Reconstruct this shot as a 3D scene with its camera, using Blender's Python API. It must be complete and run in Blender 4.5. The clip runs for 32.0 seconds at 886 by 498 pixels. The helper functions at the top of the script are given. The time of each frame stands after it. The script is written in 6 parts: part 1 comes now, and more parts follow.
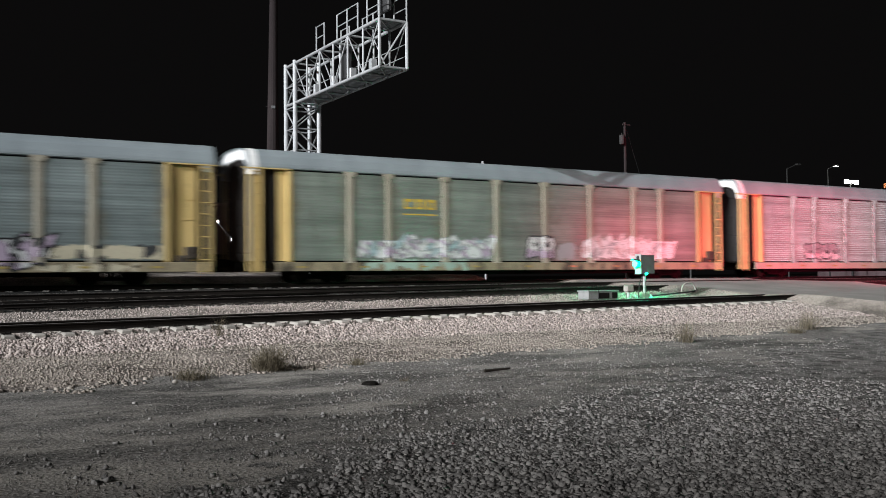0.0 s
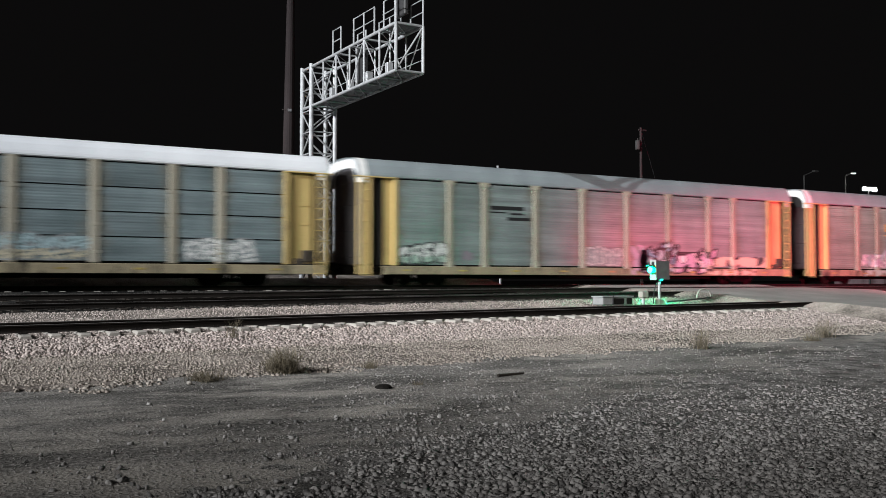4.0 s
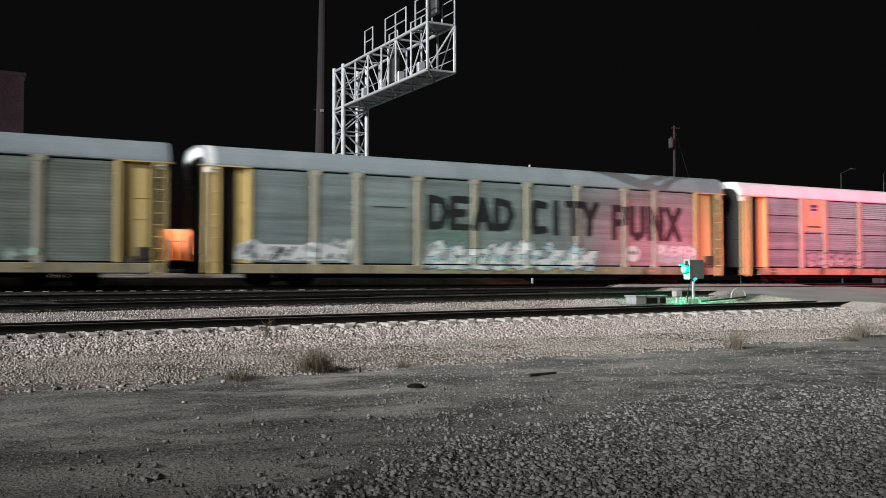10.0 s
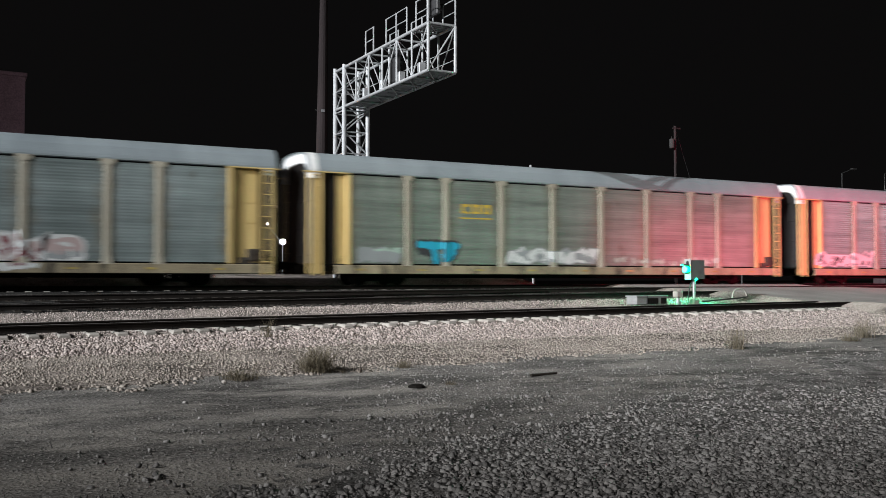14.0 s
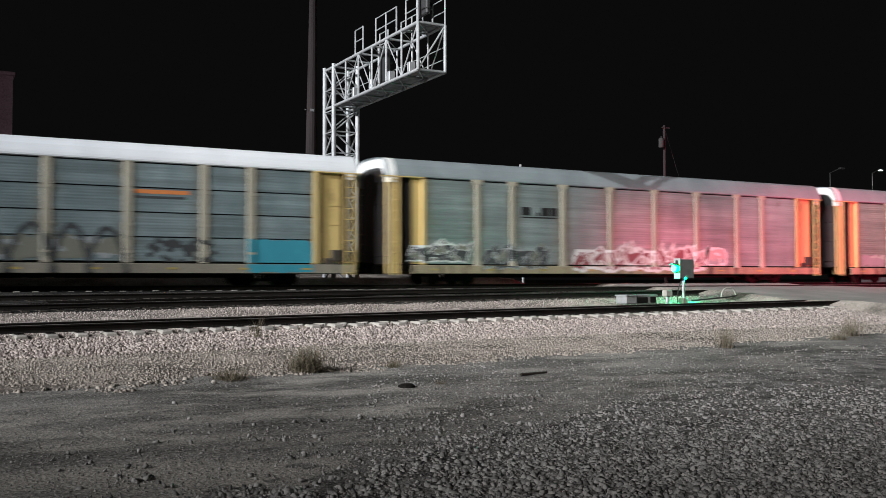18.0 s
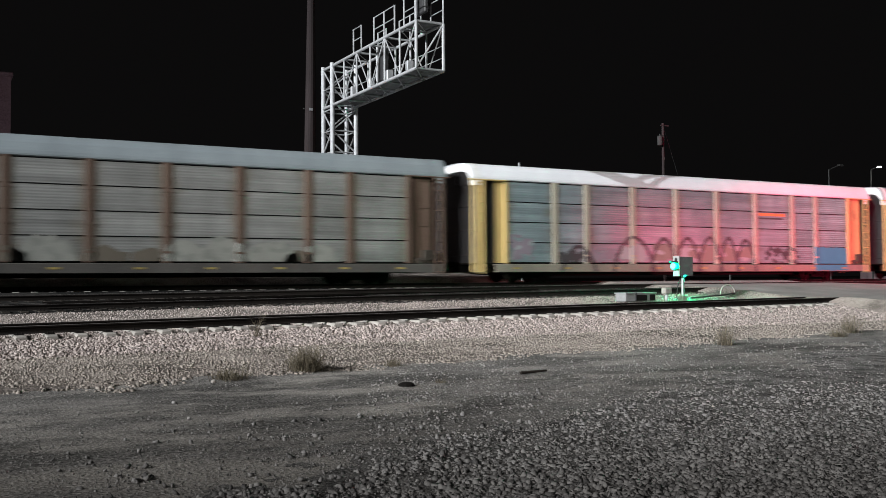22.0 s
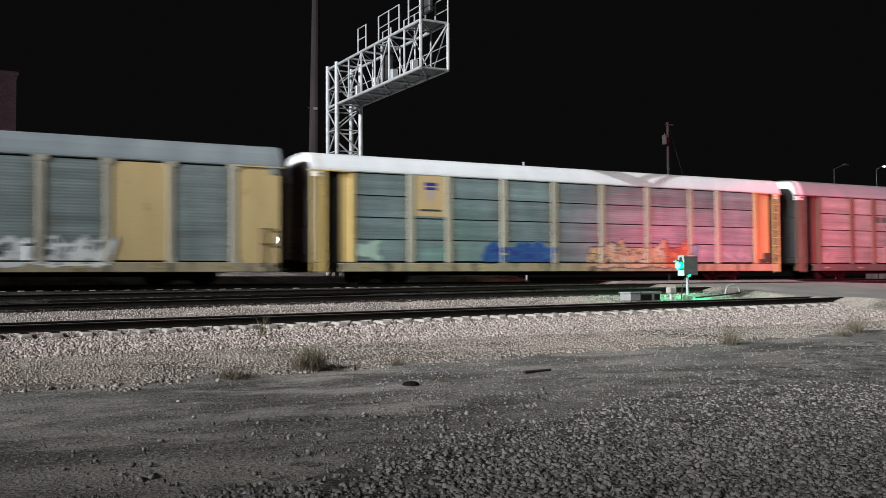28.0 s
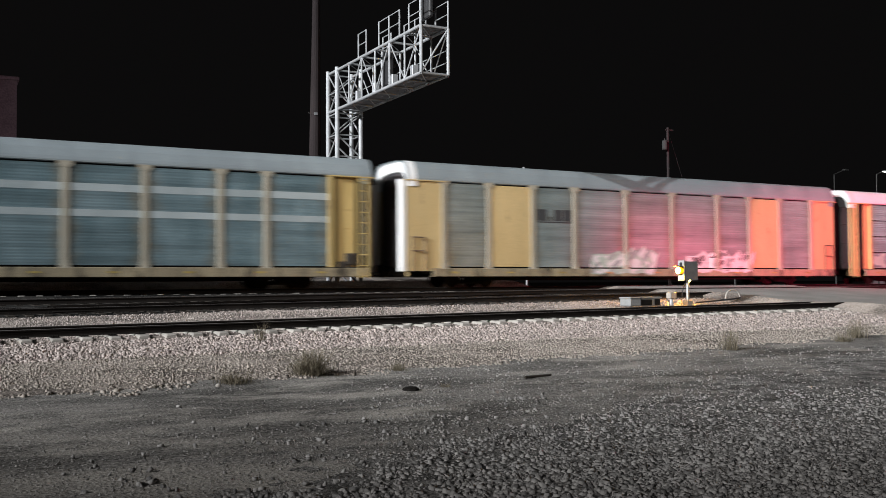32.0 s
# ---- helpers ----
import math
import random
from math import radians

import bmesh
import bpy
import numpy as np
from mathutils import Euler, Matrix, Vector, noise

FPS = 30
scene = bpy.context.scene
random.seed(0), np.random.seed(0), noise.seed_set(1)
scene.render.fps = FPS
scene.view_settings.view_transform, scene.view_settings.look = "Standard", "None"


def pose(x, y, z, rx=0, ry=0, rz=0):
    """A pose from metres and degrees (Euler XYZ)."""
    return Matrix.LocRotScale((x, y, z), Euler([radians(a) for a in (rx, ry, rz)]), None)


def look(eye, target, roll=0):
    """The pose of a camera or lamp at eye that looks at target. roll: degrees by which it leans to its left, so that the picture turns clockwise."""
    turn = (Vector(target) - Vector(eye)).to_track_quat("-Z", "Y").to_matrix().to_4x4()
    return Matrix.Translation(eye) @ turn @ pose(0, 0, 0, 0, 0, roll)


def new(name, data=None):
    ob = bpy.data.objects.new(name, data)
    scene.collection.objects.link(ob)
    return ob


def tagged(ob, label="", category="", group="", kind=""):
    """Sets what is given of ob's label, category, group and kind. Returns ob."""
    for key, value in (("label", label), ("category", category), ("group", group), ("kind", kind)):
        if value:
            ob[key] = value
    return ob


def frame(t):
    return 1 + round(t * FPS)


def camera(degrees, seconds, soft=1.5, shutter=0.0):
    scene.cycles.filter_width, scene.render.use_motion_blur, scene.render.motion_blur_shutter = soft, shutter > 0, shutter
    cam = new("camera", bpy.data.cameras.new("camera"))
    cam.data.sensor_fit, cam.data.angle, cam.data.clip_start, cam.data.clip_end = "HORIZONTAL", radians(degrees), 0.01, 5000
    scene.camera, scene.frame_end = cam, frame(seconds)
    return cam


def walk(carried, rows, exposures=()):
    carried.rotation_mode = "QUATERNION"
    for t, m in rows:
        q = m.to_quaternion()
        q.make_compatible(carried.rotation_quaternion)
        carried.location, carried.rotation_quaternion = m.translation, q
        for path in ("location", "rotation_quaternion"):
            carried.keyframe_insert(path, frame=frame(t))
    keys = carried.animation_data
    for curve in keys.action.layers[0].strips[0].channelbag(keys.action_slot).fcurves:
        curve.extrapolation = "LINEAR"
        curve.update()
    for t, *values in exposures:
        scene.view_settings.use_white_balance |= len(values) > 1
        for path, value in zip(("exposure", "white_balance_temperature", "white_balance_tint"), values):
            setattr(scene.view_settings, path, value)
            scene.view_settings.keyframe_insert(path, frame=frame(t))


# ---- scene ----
SPEED, PITCH, START = 8.163, 28.45, 26.1     # train: m/s, length over couplers, middle of the first whole car at 0 s
TRAIN_Y, RAIL_Z = 38.1, 1.4                 # centre line of the train's track, top of its rails
EYE_Z = 1.6

cam = camera(50.56, 32.0, soft=0.85, shutter=1.25)
# seconds, degrees to the right of the square line to the train, degrees up, lean
WAY = [
    (0, 30.783, 1.691, -0.516), (0.5, 30.719, 1.869, -0.409), (1, 30.685, 1.945, -0.293), (1.5, 30.709, 1.940, -0.277),
    (2, 30.542, 2.020, -0.232), (2.5, 30.442, 1.996, -0.142), (3, 30.286, 2.028, -0.080), (3.5, 30.081, 1.985, -0.037),
    (5.5, 29.474, 1.897, 0.087), (6, 29.348, 1.901, 0.081), (6.5, 29.237, 1.924, 0.094), (7, 29.108, 1.913, 0.023),
    (7.5, 28.943, 1.901, -0.004), (8, 28.772, 1.981, -0.080), (8.5, 28.457, 1.956, -0.041), (9, 28.257, 1.929, -0.011),
    (9.5, 28.077, 1.906, -0.065), (10, 27.950, 1.905, -0.030), (10.5, 27.813, 1.889, -0.161), (11, 27.844, 1.884, -0.114),
    (11.5, 27.948, 1.841, -0.068), (12, 27.817, 1.853, -0.076), (12.5, 27.794, 1.866, -0.101), (13, 27.900, 1.900, 0.000),
    (13.5, 27.906, 1.853, -0.044), (14, 27.899, 1.921, -0.031), (14.5, 27.944, 1.931, -0.079), (16.5, 28.308, 1.921, -0.082),
    (17, 28.395, 1.888, -0.114), (17.5, 28.456, 1.905, -0.079), (18, 28.513, 1.889, -0.116), (18.5, 28.547, 1.889, -0.104),
    (19, 28.585, 1.851, -0.082), (19.5, 28.601, 1.837, -0.220), (20, 28.593, 1.802, -0.207), (20.5, 28.602, 1.851, -0.194),
    (21, 28.637, 1.833, -0.251), (21.5, 28.605, 1.802, -0.324), (22, 28.564, 1.806, -0.379), (22.5, 28.463, 1.758, -0.379),
    (23, 28.387, 1.857, -0.384), (23.5, 28.282, 1.788, -0.361), (24, 28.234, 1.788, -0.414), (24.5, 28.152, 1.714, -0.361),
    (25, 28.113, 1.735, -0.292), (25.5, 28.148, 1.683, -0.255), (27.5, 28.306, 1.740, -0.303), (28, 28.293, 1.758, -0.320),
    (28.5, 28.335, 1.848, -0.360), (29, 28.352, 1.909, -0.375), (29.5, 28.292, 1.964, -0.426), (30, 28.279, 2.024, -0.455),
    (30.5, 28.251, 2.020, -0.527), (31, 28.237, 2.046, -0.458), (31.5, 28.245, 2.024, -0.370), (32, 28.286, 2.068, -0.304)]
walk(cam, [(t, pose(0, 0, EYE_Z, 90 + p, 0, -a) @ pose(0, 0, 0, 0, 0, r)) for t, a, p, r in WAY])

# ---------------------------------------------------------------- world and lights
world = bpy.data.worlds.new("night_sky")
world.use_nodes = True
scene.world = world
bg = world.node_tree.nodes["Background"]
bg.inputs["Color"].default_value = (0.85, 0.8, 0.82, 1)
bg.inputs["Strength"].default_value = 0.0041
scene.view_settings.exposure = 0.0


def lamp(name, kind, eye, target, watts, colour, size=0.3, angle=60, blend=0.5):
    data = bpy.data.lights.new(name, kind)
    data.energy, data.color = watts, colour
    if kind == "SPOT":
        data.spot_size, data.spot_blend = radians(angle), blend
    data.shadow_soft_size = size
    ob = new(name, data)
    ob.matrix_world = look(eye, target)
    return ob


FLOOD_A, FLOOD_B, FLOOD_C = (-142, -1.5, 56.5), (-64.5, -20.7, 37.4), (72, 18, 11)
lamp("yard_flood_a", "SPOT", FLOOD_A, (47, 39, 3), 2200000, (0.93, 0.97, 1.0), 0.5, 22, 1.0)
lamp("yard_flood_b", "SPOT", FLOOD_B, (68.7, 41.1, 4), 425000, (1.0, 0.97, 0.94), 0.35, 35.6, 1.0)
lamp("street_flood", "SPOT", FLOOD_C, (45, 36, 4), 4600, (1.0, 0.95, 0.95), 0.25, 70, 0.8)
# back lights of the level crossing's flashers
lamp("flasher_light", "SPOT", (43.5, 18.4, 2.88), (42.6, 36.5, 3.4), 25000, (1.0, 0.045, 0.15), 0.08, 87, 1.0)
lamp("flasher_light_far", "SPOT", (31.2, 43.7, 3.3), (33.6, 37.8, 3.2), 2200, (1.0, 0.03, 0.04), 0.12, 90, 0.8)
# fill light for the crossing, hung on an added lamp behind the train
lamp("crossing_lamp_light", "SPOT", (60, 59.6, 9.0), (33, 38, 1.2), 9000, (1.0, 0.9, 0.86), 0.2, 50, 0.8)
# fill light on the tower building, set behind the small yard lamp
lamp("yard_lamp_light", "SPOT", (16.6, 50.9, 4.0), (2.5, 80, 13), 7000, (0.97, 0.9, 1.0), 0.1, 56, 0.6)
# unseen lamp added to brighten the orange trailer
lamp("loading_dock_light", "SPOT", (9.0, 51.5, 7.5), (11.4, 56.2, 3.6), 700, (1.0, 0.62, 0.35), 0.1, 70, 0.7)


# ---------------------------------------------------------------- mesh helpers
class Shape:
    def __init__(self):
        self.v, self.f = [], []

    def add(self, verts, faces):
        n = len(self.v)
        self.v.extend(tuple(p) for p in verts)
        self.f.extend(tuple(i + n for i in q) for q in faces)
        return self

    def box(self, x0, x1, y0, y1, z0, z1, b=0.0):
        if b <= 0:
            v = [(x, y, z) for x in (x0, x1) for y in (y0, y1) for z in (z0, z1)]
            return self.add(v, [(0, 1, 3, 2), (4, 6, 7, 5), (0, 4, 5, 1), (2, 3, 7, 6), (0, 2, 6, 4), (1, 5, 7, 3)])
        lo, hi = (x0, y0, z0), (x1, y1, z1)
        v, idx = [], {}
        for c in [(i, j, k) for i in (0, 1) for j in (0, 1) for k in (0, 1)]:
            for ax in range(3):
                p = [(hi if c[a] else lo)[a] for a in range(3)]
                for a in range(3):
                    if a != ax:
                        p[a] += -b if c[a] else b
                idx[c, ax] = len(v)
                v.append(p)
        f = []
        for ax in range(3):
            o1, o2 = [a for a in range(3) if a != ax]
            for s in (0, 1):
                q = []
                for i, j in ((0, 0), (1, 0), (1, 1), (0, 1)):
                    c = [0, 0, 0]
                    c[ax], c[o1], c[o2] = s, i, j
                    q.append(idx[tuple(c), ax])
                f.append(q)
            for i in (0, 1):
                for j in (0, 1):
                    c0, c1 = [0, 0, 0], [0, 0, 0]
                    c0[o1] = c1[o1] = i
                    c0[o2] = c1[o2] = j
                    c1[ax] = 1
                    c0, c1 = tuple(c0), tuple(c1)
                    f.append((idx[c0, o1], idx[c1, o1], idx[c1, o2], idx[c0, o2]))
        for c in [(i, j, k) for i in (0, 1) for j in (0, 1) for k in (0, 1)]:
            f.append((idx[c, 0], idx[c, 1], idx[c, 2]))
        return self.add(v, f)

    def tube(self, p, q, r, n=8, r2=None):
        p, q = Vector(p), Vector(q)
        r2 = r if r2 is None else r2
        w = (q - p).normalized()
        a = w.orthogonal().normalized()
        b = w.cross(a)
        ring = [(math.cos(i * math.tau / n), math.sin(i * math.tau / n)) for i in range(n)]
        v = [p + (a * c + b * s) * r for c, s in ring] + [q + (a * c + b * s) * r2 for c, s in ring]
        f = [(i, (i + 1) % n, n + (i + 1) % n, n + i) for i in range(n)]
        return self.add(v, f + [tuple(range(n))[::-1], tuple(range(n, 2 * n))])

    def prism(self, prof, x0, x1, closed=True):
        """A profile of (y, z) drawn out along x."""
        n = len(prof)
        v = [(x0, y, z) for y, z in prof] + [(x1, y, z) for y, z in prof]
        m = n if closed else n - 1
        f = [(i, (i + 1) % n, n + (i + 1) % n, n + i) for i in range(m)]
        if closed:
            f += [tuple(range(n))[::-1], tuple(range(n, 2 * n))]
        return self.add(v, f)

    def lathe(self, prof, n=24, axis="y"):
        """A profile of (along, radius) turned about an axis through the origin."""
        v = []
        for a, r in prof:
            for i in range(n):
                c, s = r * math.cos(i * math.tau / n), r * math.sin(i * math.tau / n)
                v.append((c, a, s) if axis == "y" else (c, s, a) if axis == "z" else (a, c, s))
        f = [(k * n + i, k * n + (i + 1) % n, (k + 1) * n + (i + 1) % n, (k + 1) * n + i) for k in range(len(prof) - 1) for i in range(n)]
        return self.add(v, f)

    def move(self, m):
        self.v = [tuple(m @ Vector(p)) for p in self.v]
        return self

    def mesh(self, name, material=None, smooth=False):
        me = bpy.data.meshes.new(name)
        me.from_pydata(self.v, [], self.f)
        bm = bmesh.new()
        bm.from_mesh(me)
        bmesh.ops.recalc_face_normals(bm, faces=bm.faces)
        bm.to_mesh(me)
        bm.free()
        if smooth:
            me.shade_smooth()
        if material:
            me.materials.append(material)
        return me


def part(name, shape, material, parent, label="", m=None, smooth=False):
    """Links a shape or a mesh as one mesh object under a thing or a part."""
    me = shape if isinstance(shape, bpy.types.Mesh) else shape.mesh(name, material, smooth)
    ob = new(name, me)
    if parent is not None:
        ob.parent = parent
    if m is not None:
        ob.matrix_basis = m
    return tagged(ob, label)


def thing(name, label, category, m, group="", kind=""):
    ob = new(name)
    ob.empty_display_size = 0.3
    ob.matrix_basis = m
    return tagged(ob, label, category, group, kind)


# ---------------------------------------------------------------- materials
def material(name, dark, light, rough=0.7, metal=0.0, big=1.2, fine=25.0, bump=0.15, streak=1.0, island=0.0, rust=None, rust_at=0.62, spread=0.1, sharp=0.0, along=1.0, grain=0.0):
    """Two scales of variation, fine relief, and, where rust is given, stains of that colour."""
    mt = bpy.data.materials.new(name)
    mt.use_nodes = True
    nt, nodes = mt.node_tree, mt.node_tree.nodes
    bsdf = nodes["Principled BSDF"]
    bsdf.inputs["Metallic"].default_value = metal
    bsdf.inputs["Specular IOR Level"].default_value = 0.08 if rough >= 0.85 else 0.4
    tc, info = nodes.new("ShaderNodeTexCoord"), nodes.new("ShaderNodeObjectInfo")
    shift = nodes.new("ShaderNodeVectorMath")
    shift.operation = "MULTIPLY_ADD"
    comb = nodes.new("ShaderNodeCombineXYZ")
    for k in range(3):
        nt.links.new(info.outputs["Random"], comb.inputs[k])
    shift.inputs[1].default_value = (37, 53, 71)
    nt.links.new(comb.outputs[0], shift.inputs[0])
    nt.links.new(tc.outputs["Object"], shift.inputs[2])
    squash = nodes.new("ShaderNodeMapping")
    squash.inputs["Scale"].default_value = (along, 1, streak)
    nt.links.new(shift.outputs[0], squash.inputs["Vector"])
    n1, n2 = nodes.new("ShaderNodeTexNoise"), nodes.new("ShaderNodeTexNoise")
    n1.inputs["Scale"].default_value, n1.inputs["Detail"].default_value = big, 6
    n2.inputs["Scale"].default_value, n2.inputs["Detail"].default_value = fine, 4
    nt.links.new(squash.outputs[0], n1.inputs["Vector"])
    nt.links.new(shift.outputs[0], n2.inputs["Vector"])
    mix = nodes.new("ShaderNodeMath")
    mix.operation = "MULTIPLY_ADD"
    mix.inputs[1].default_value = 0.5
    nt.links.new(n2.outputs["Fac"], mix.inputs[0])
    half = nodes.new("ShaderNodeMath")
    half.operation = "MULTIPLY"
    half.inputs[1].default_value = 0.5
    nt.links.new(n1.outputs["Fac"], half.inputs[0])
    nt.links.new(half.outputs[0], mix.inputs[2])
    value = mix.outputs[0]
    if island or spread:
        geo = nodes.new("ShaderNodeNewGeometry")
        add = nodes.new("ShaderNodeMath")
        add.operation = "MULTIPLY_ADD"
        add.inputs[1].default_value = island if island else spread
        nt.links.new(geo.outputs["Random Per Island"] if island else info.outputs["Random"], add.inputs[0])
        nt.links.new(value, add.inputs[2])
        value = add.outputs[0]
    ramp = nodes.new("ShaderNodeValToRGB")
    ramp.color_ramp.elements[0].position, ramp.color_ramp.elements[1].position = 0.36 + sharp, 0.66 - sharp + (island or spread)
    ramp.color_ramp.elements[0].color, ramp.color_ramp.elements[1].color = (*dark, 1), (*light, 1)
    nt.links.new(value, ramp.inputs[0])
    colour = ramp.outputs[0]
    if rust:
        n3 = nodes.new("ShaderNodeTexNoise")
        n3.inputs["Scale"].default_value, n3.inputs["Detail"].default_value, n3.inputs["Roughness"].default_value = big * 2.3, 9, 0.7
        nt.links.new(squash.outputs[0], n3.inputs["Vector"])
        r3 = nodes.new("ShaderNodeValToRGB")
        r3.color_ramp.elements[0].position, r3.color_ramp.elements[1].position = rust_at - 0.06, rust_at + 0.08
        nt.links.new(n3.outputs["Fac"], r3.inputs[0])
        mx = nodes.new("ShaderNodeMix")
        mx.data_type = "RGBA"
        nt.links.new(r3.outputs[0], mx.inputs["Factor"])
        nt.links.new(colour, mx.inputs["A"])
        mx.inputs["B"].default_value = (*rust, 1)
        colour = mx.outputs["Result"]
    if grain:
        n4, g4, m4 = nodes.new("ShaderNodeTexNoise"), nodes.new("ShaderNodeMapRange"), nodes.new("ShaderNodeVectorMath")
        n4.inputs["Scale"].default_value, n4.inputs["Detail"].default_value, n4.inputs["Roughness"].default_value = fine * 1.6, 5, 0.75
        nt.links.new(shift.outputs[0], n4.inputs["Vector"])
        for key, v in (("From Min", 0.33), ("From Max", 0.67), ("To Min", 1 - grain), ("To Max", 1 + grain)):
            g4.inputs[key].default_value = v
        nt.links.new(n4.outputs["Fac"], g4.inputs["Value"])
        m4.operation = "SCALE"
        nt.links.new(colour, m4.inputs[0])
        nt.links.new(g4.outputs[0], m4.inputs["Scale"])
        colour = m4.outputs[0]
    nt.links.new(colour, bsdf.inputs["Base Color"])
    rr = nodes.new("ShaderNodeMapRange")
    rr.inputs["To Min"].default_value, rr.inputs["To Max"].default_value = max(0.05, rough - 0.14), min(1, rough + 0.14)
    nt.links.new(n1.outputs["Fac"], rr.inputs["Value"])
    nt.links.new(rr.outputs[0], bsdf.inputs["Roughness"])
    if bump:
        bp = nodes.new("ShaderNodeBump")
        bp.inputs["Strength"].default_value, bp.inputs["Distance"].default_value = bump, 0.02
        nt.links.new(n2.outputs["Fac"], bp.inputs["Height"])
        nt.links.new(bp.outputs[0], bsdf.inputs["Normal"])
    return mt


def glow(name, colour, strength):
    mt = bpy.data.materials.new(name)
    mt.use_nodes = True
    bsdf = mt.node_tree.nodes["Principled BSDF"]
    bsdf.inputs["Base Color"].default_value = (*[c * 0.5 for c in colour], 1)
    bsdf.inputs["Emission Color"].default_value = (*colour, 1)
    bsdf.inputs["Emission Strength"].default_value = strength
    return mt


GRAVEL = material("dark_gravel", (0.065, 0.063, 0.06), (0.34, 0.325, 0.31), 0.95, big=0.5, fine=24, bump=1.0, rust=(0.36, 0.34, 0.314), rust_at=0.54, spread=0.0, sharp=0.04, along=0.45, grain=0.75)
BALLAST = material("pale_ballast", (0.11, 0.096, 0.087), (0.44, 0.385, 0.345), 0.95, big=0.6, fine=20, bump=1.0, spread=0.0, sharp=0.07, grain=0.5)
DARK_BALLAST = material("sooty_ballast", (0.006, 0.006, 0.006), (0.05, 0.047, 0.044), 0.95, big=0.5, fine=20, bump=1.0, spread=0.0, sharp=0.06)
GRAVEL_STONE = material("gravel_stone", (0.018, 0.018, 0.019), (0.36, 0.351, 0.346), 0.9, big=6, fine=60, bump=0.4, island=0.6, sharp=-0.1)
BED = material("dark_gravel_bed", (0.045, 0.044, 0.043), (0.32, 0.31, 0.3), 0.95, big=2.5, fine=34, bump=1.0, spread=0.0, sharp=0.03, grain=0.8)
GRIT = material("dark_grit", (0.04, 0.039, 0.038), (0.33, 0.32, 0.312), 0.92, big=6, fine=60, bump=0.4, island=0.6, sharp=-0.1)
BALLAST_STONE = material("ballast_stone", (0.085, 0.073, 0.068), (0.46, 0.395, 0.368), 0.9, big=6, fine=60, bump=0.4, island=0.6, sharp=-0.06)
SLOPE_STONE = material("brownish_stone", (0.14, 0.124, 0.111), (0.37, 0.33, 0.295), 0.9, big=6, fine=60, bump=0.4, island=0.6, sharp=-0.06)
ASPHALT = material("worn_asphalt", (0.22, 0.21, 0.2), (0.4, 0.38, 0.36), 0.9, big=0.6, fine=60, bump=0.4)
CONCRETE = material("weathered_concrete", (0.2, 0.19, 0.175), (0.42, 0.39, 0.36), 0.88, big=2.5, fine=40, bump=0.3, spread=0.15)
TIMBER = material("creosoted_timber", (0.014, 0.012, 0.011), (0.06, 0.052, 0.045), 0.9, big=3, fine=30, bump=0.5, spread=0.2)
RAIL = material("rusty_rail", (0.006, 0.0055, 0.005), (0.02, 0.016, 0.014), 0.88, 0.0, big=2, fine=40, bump=0.2)
RAIL_TOP = material("worn_rail_head", (0.13, 0.122, 0.118), (0.27, 0.25, 0.24), 0.45, 0.5, big=3, fine=40, bump=0.05)
GALV = material("galvanised_steel", (0.24, 0.25, 0.258), (0.46, 0.47, 0.488), 0.5, 0.35, big=3, fine=40, bump=0.05)
DECKING = material("dull_steel_grating", (0.1, 0.1, 0.105), (0.19, 0.19, 0.195), 0.75, 0.2, big=3, fine=40, bump=0.1)
BLACK = material("black_paint", (0.012, 0.012, 0.013), (0.03, 0.03, 0.032), 0.6, big=3, fine=40, bump=0.1)
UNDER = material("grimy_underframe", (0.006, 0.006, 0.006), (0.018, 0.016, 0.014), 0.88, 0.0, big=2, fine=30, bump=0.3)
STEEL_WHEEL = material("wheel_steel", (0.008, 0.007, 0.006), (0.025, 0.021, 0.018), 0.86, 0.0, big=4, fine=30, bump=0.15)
POLE_WOOD = material("weathered_pole", (0.018, 0.0145, 0.015), (0.046, 0.037, 0.038), 0.9, big=1.5, fine=18, streak=0.15, bump=0.4)


# ---------------------------------------------------------------- ground and tracks
def near_line(x):
    return 21.7 + 0.042 * (np.clip(x, -60, 110) - 1.12)        # near ends of the sleepers of the first track


def near_top(x):
    return 0.44 + 0.0068 * (np.clip(x, -25, 31) - 1.12)         # their tops


def mid_line(x, y0):
    return y0 + 0 * np.asarray(x, float)


def mid_top(x, z0):
    return z0 + (0.009 if z0 < 0.9 else 0.006) * (np.clip(x, -25, 31) - 11.7)


def toe(x):
    return 14.1 + 0.15 * (np.clip(x, -40, 60) - 0.5)


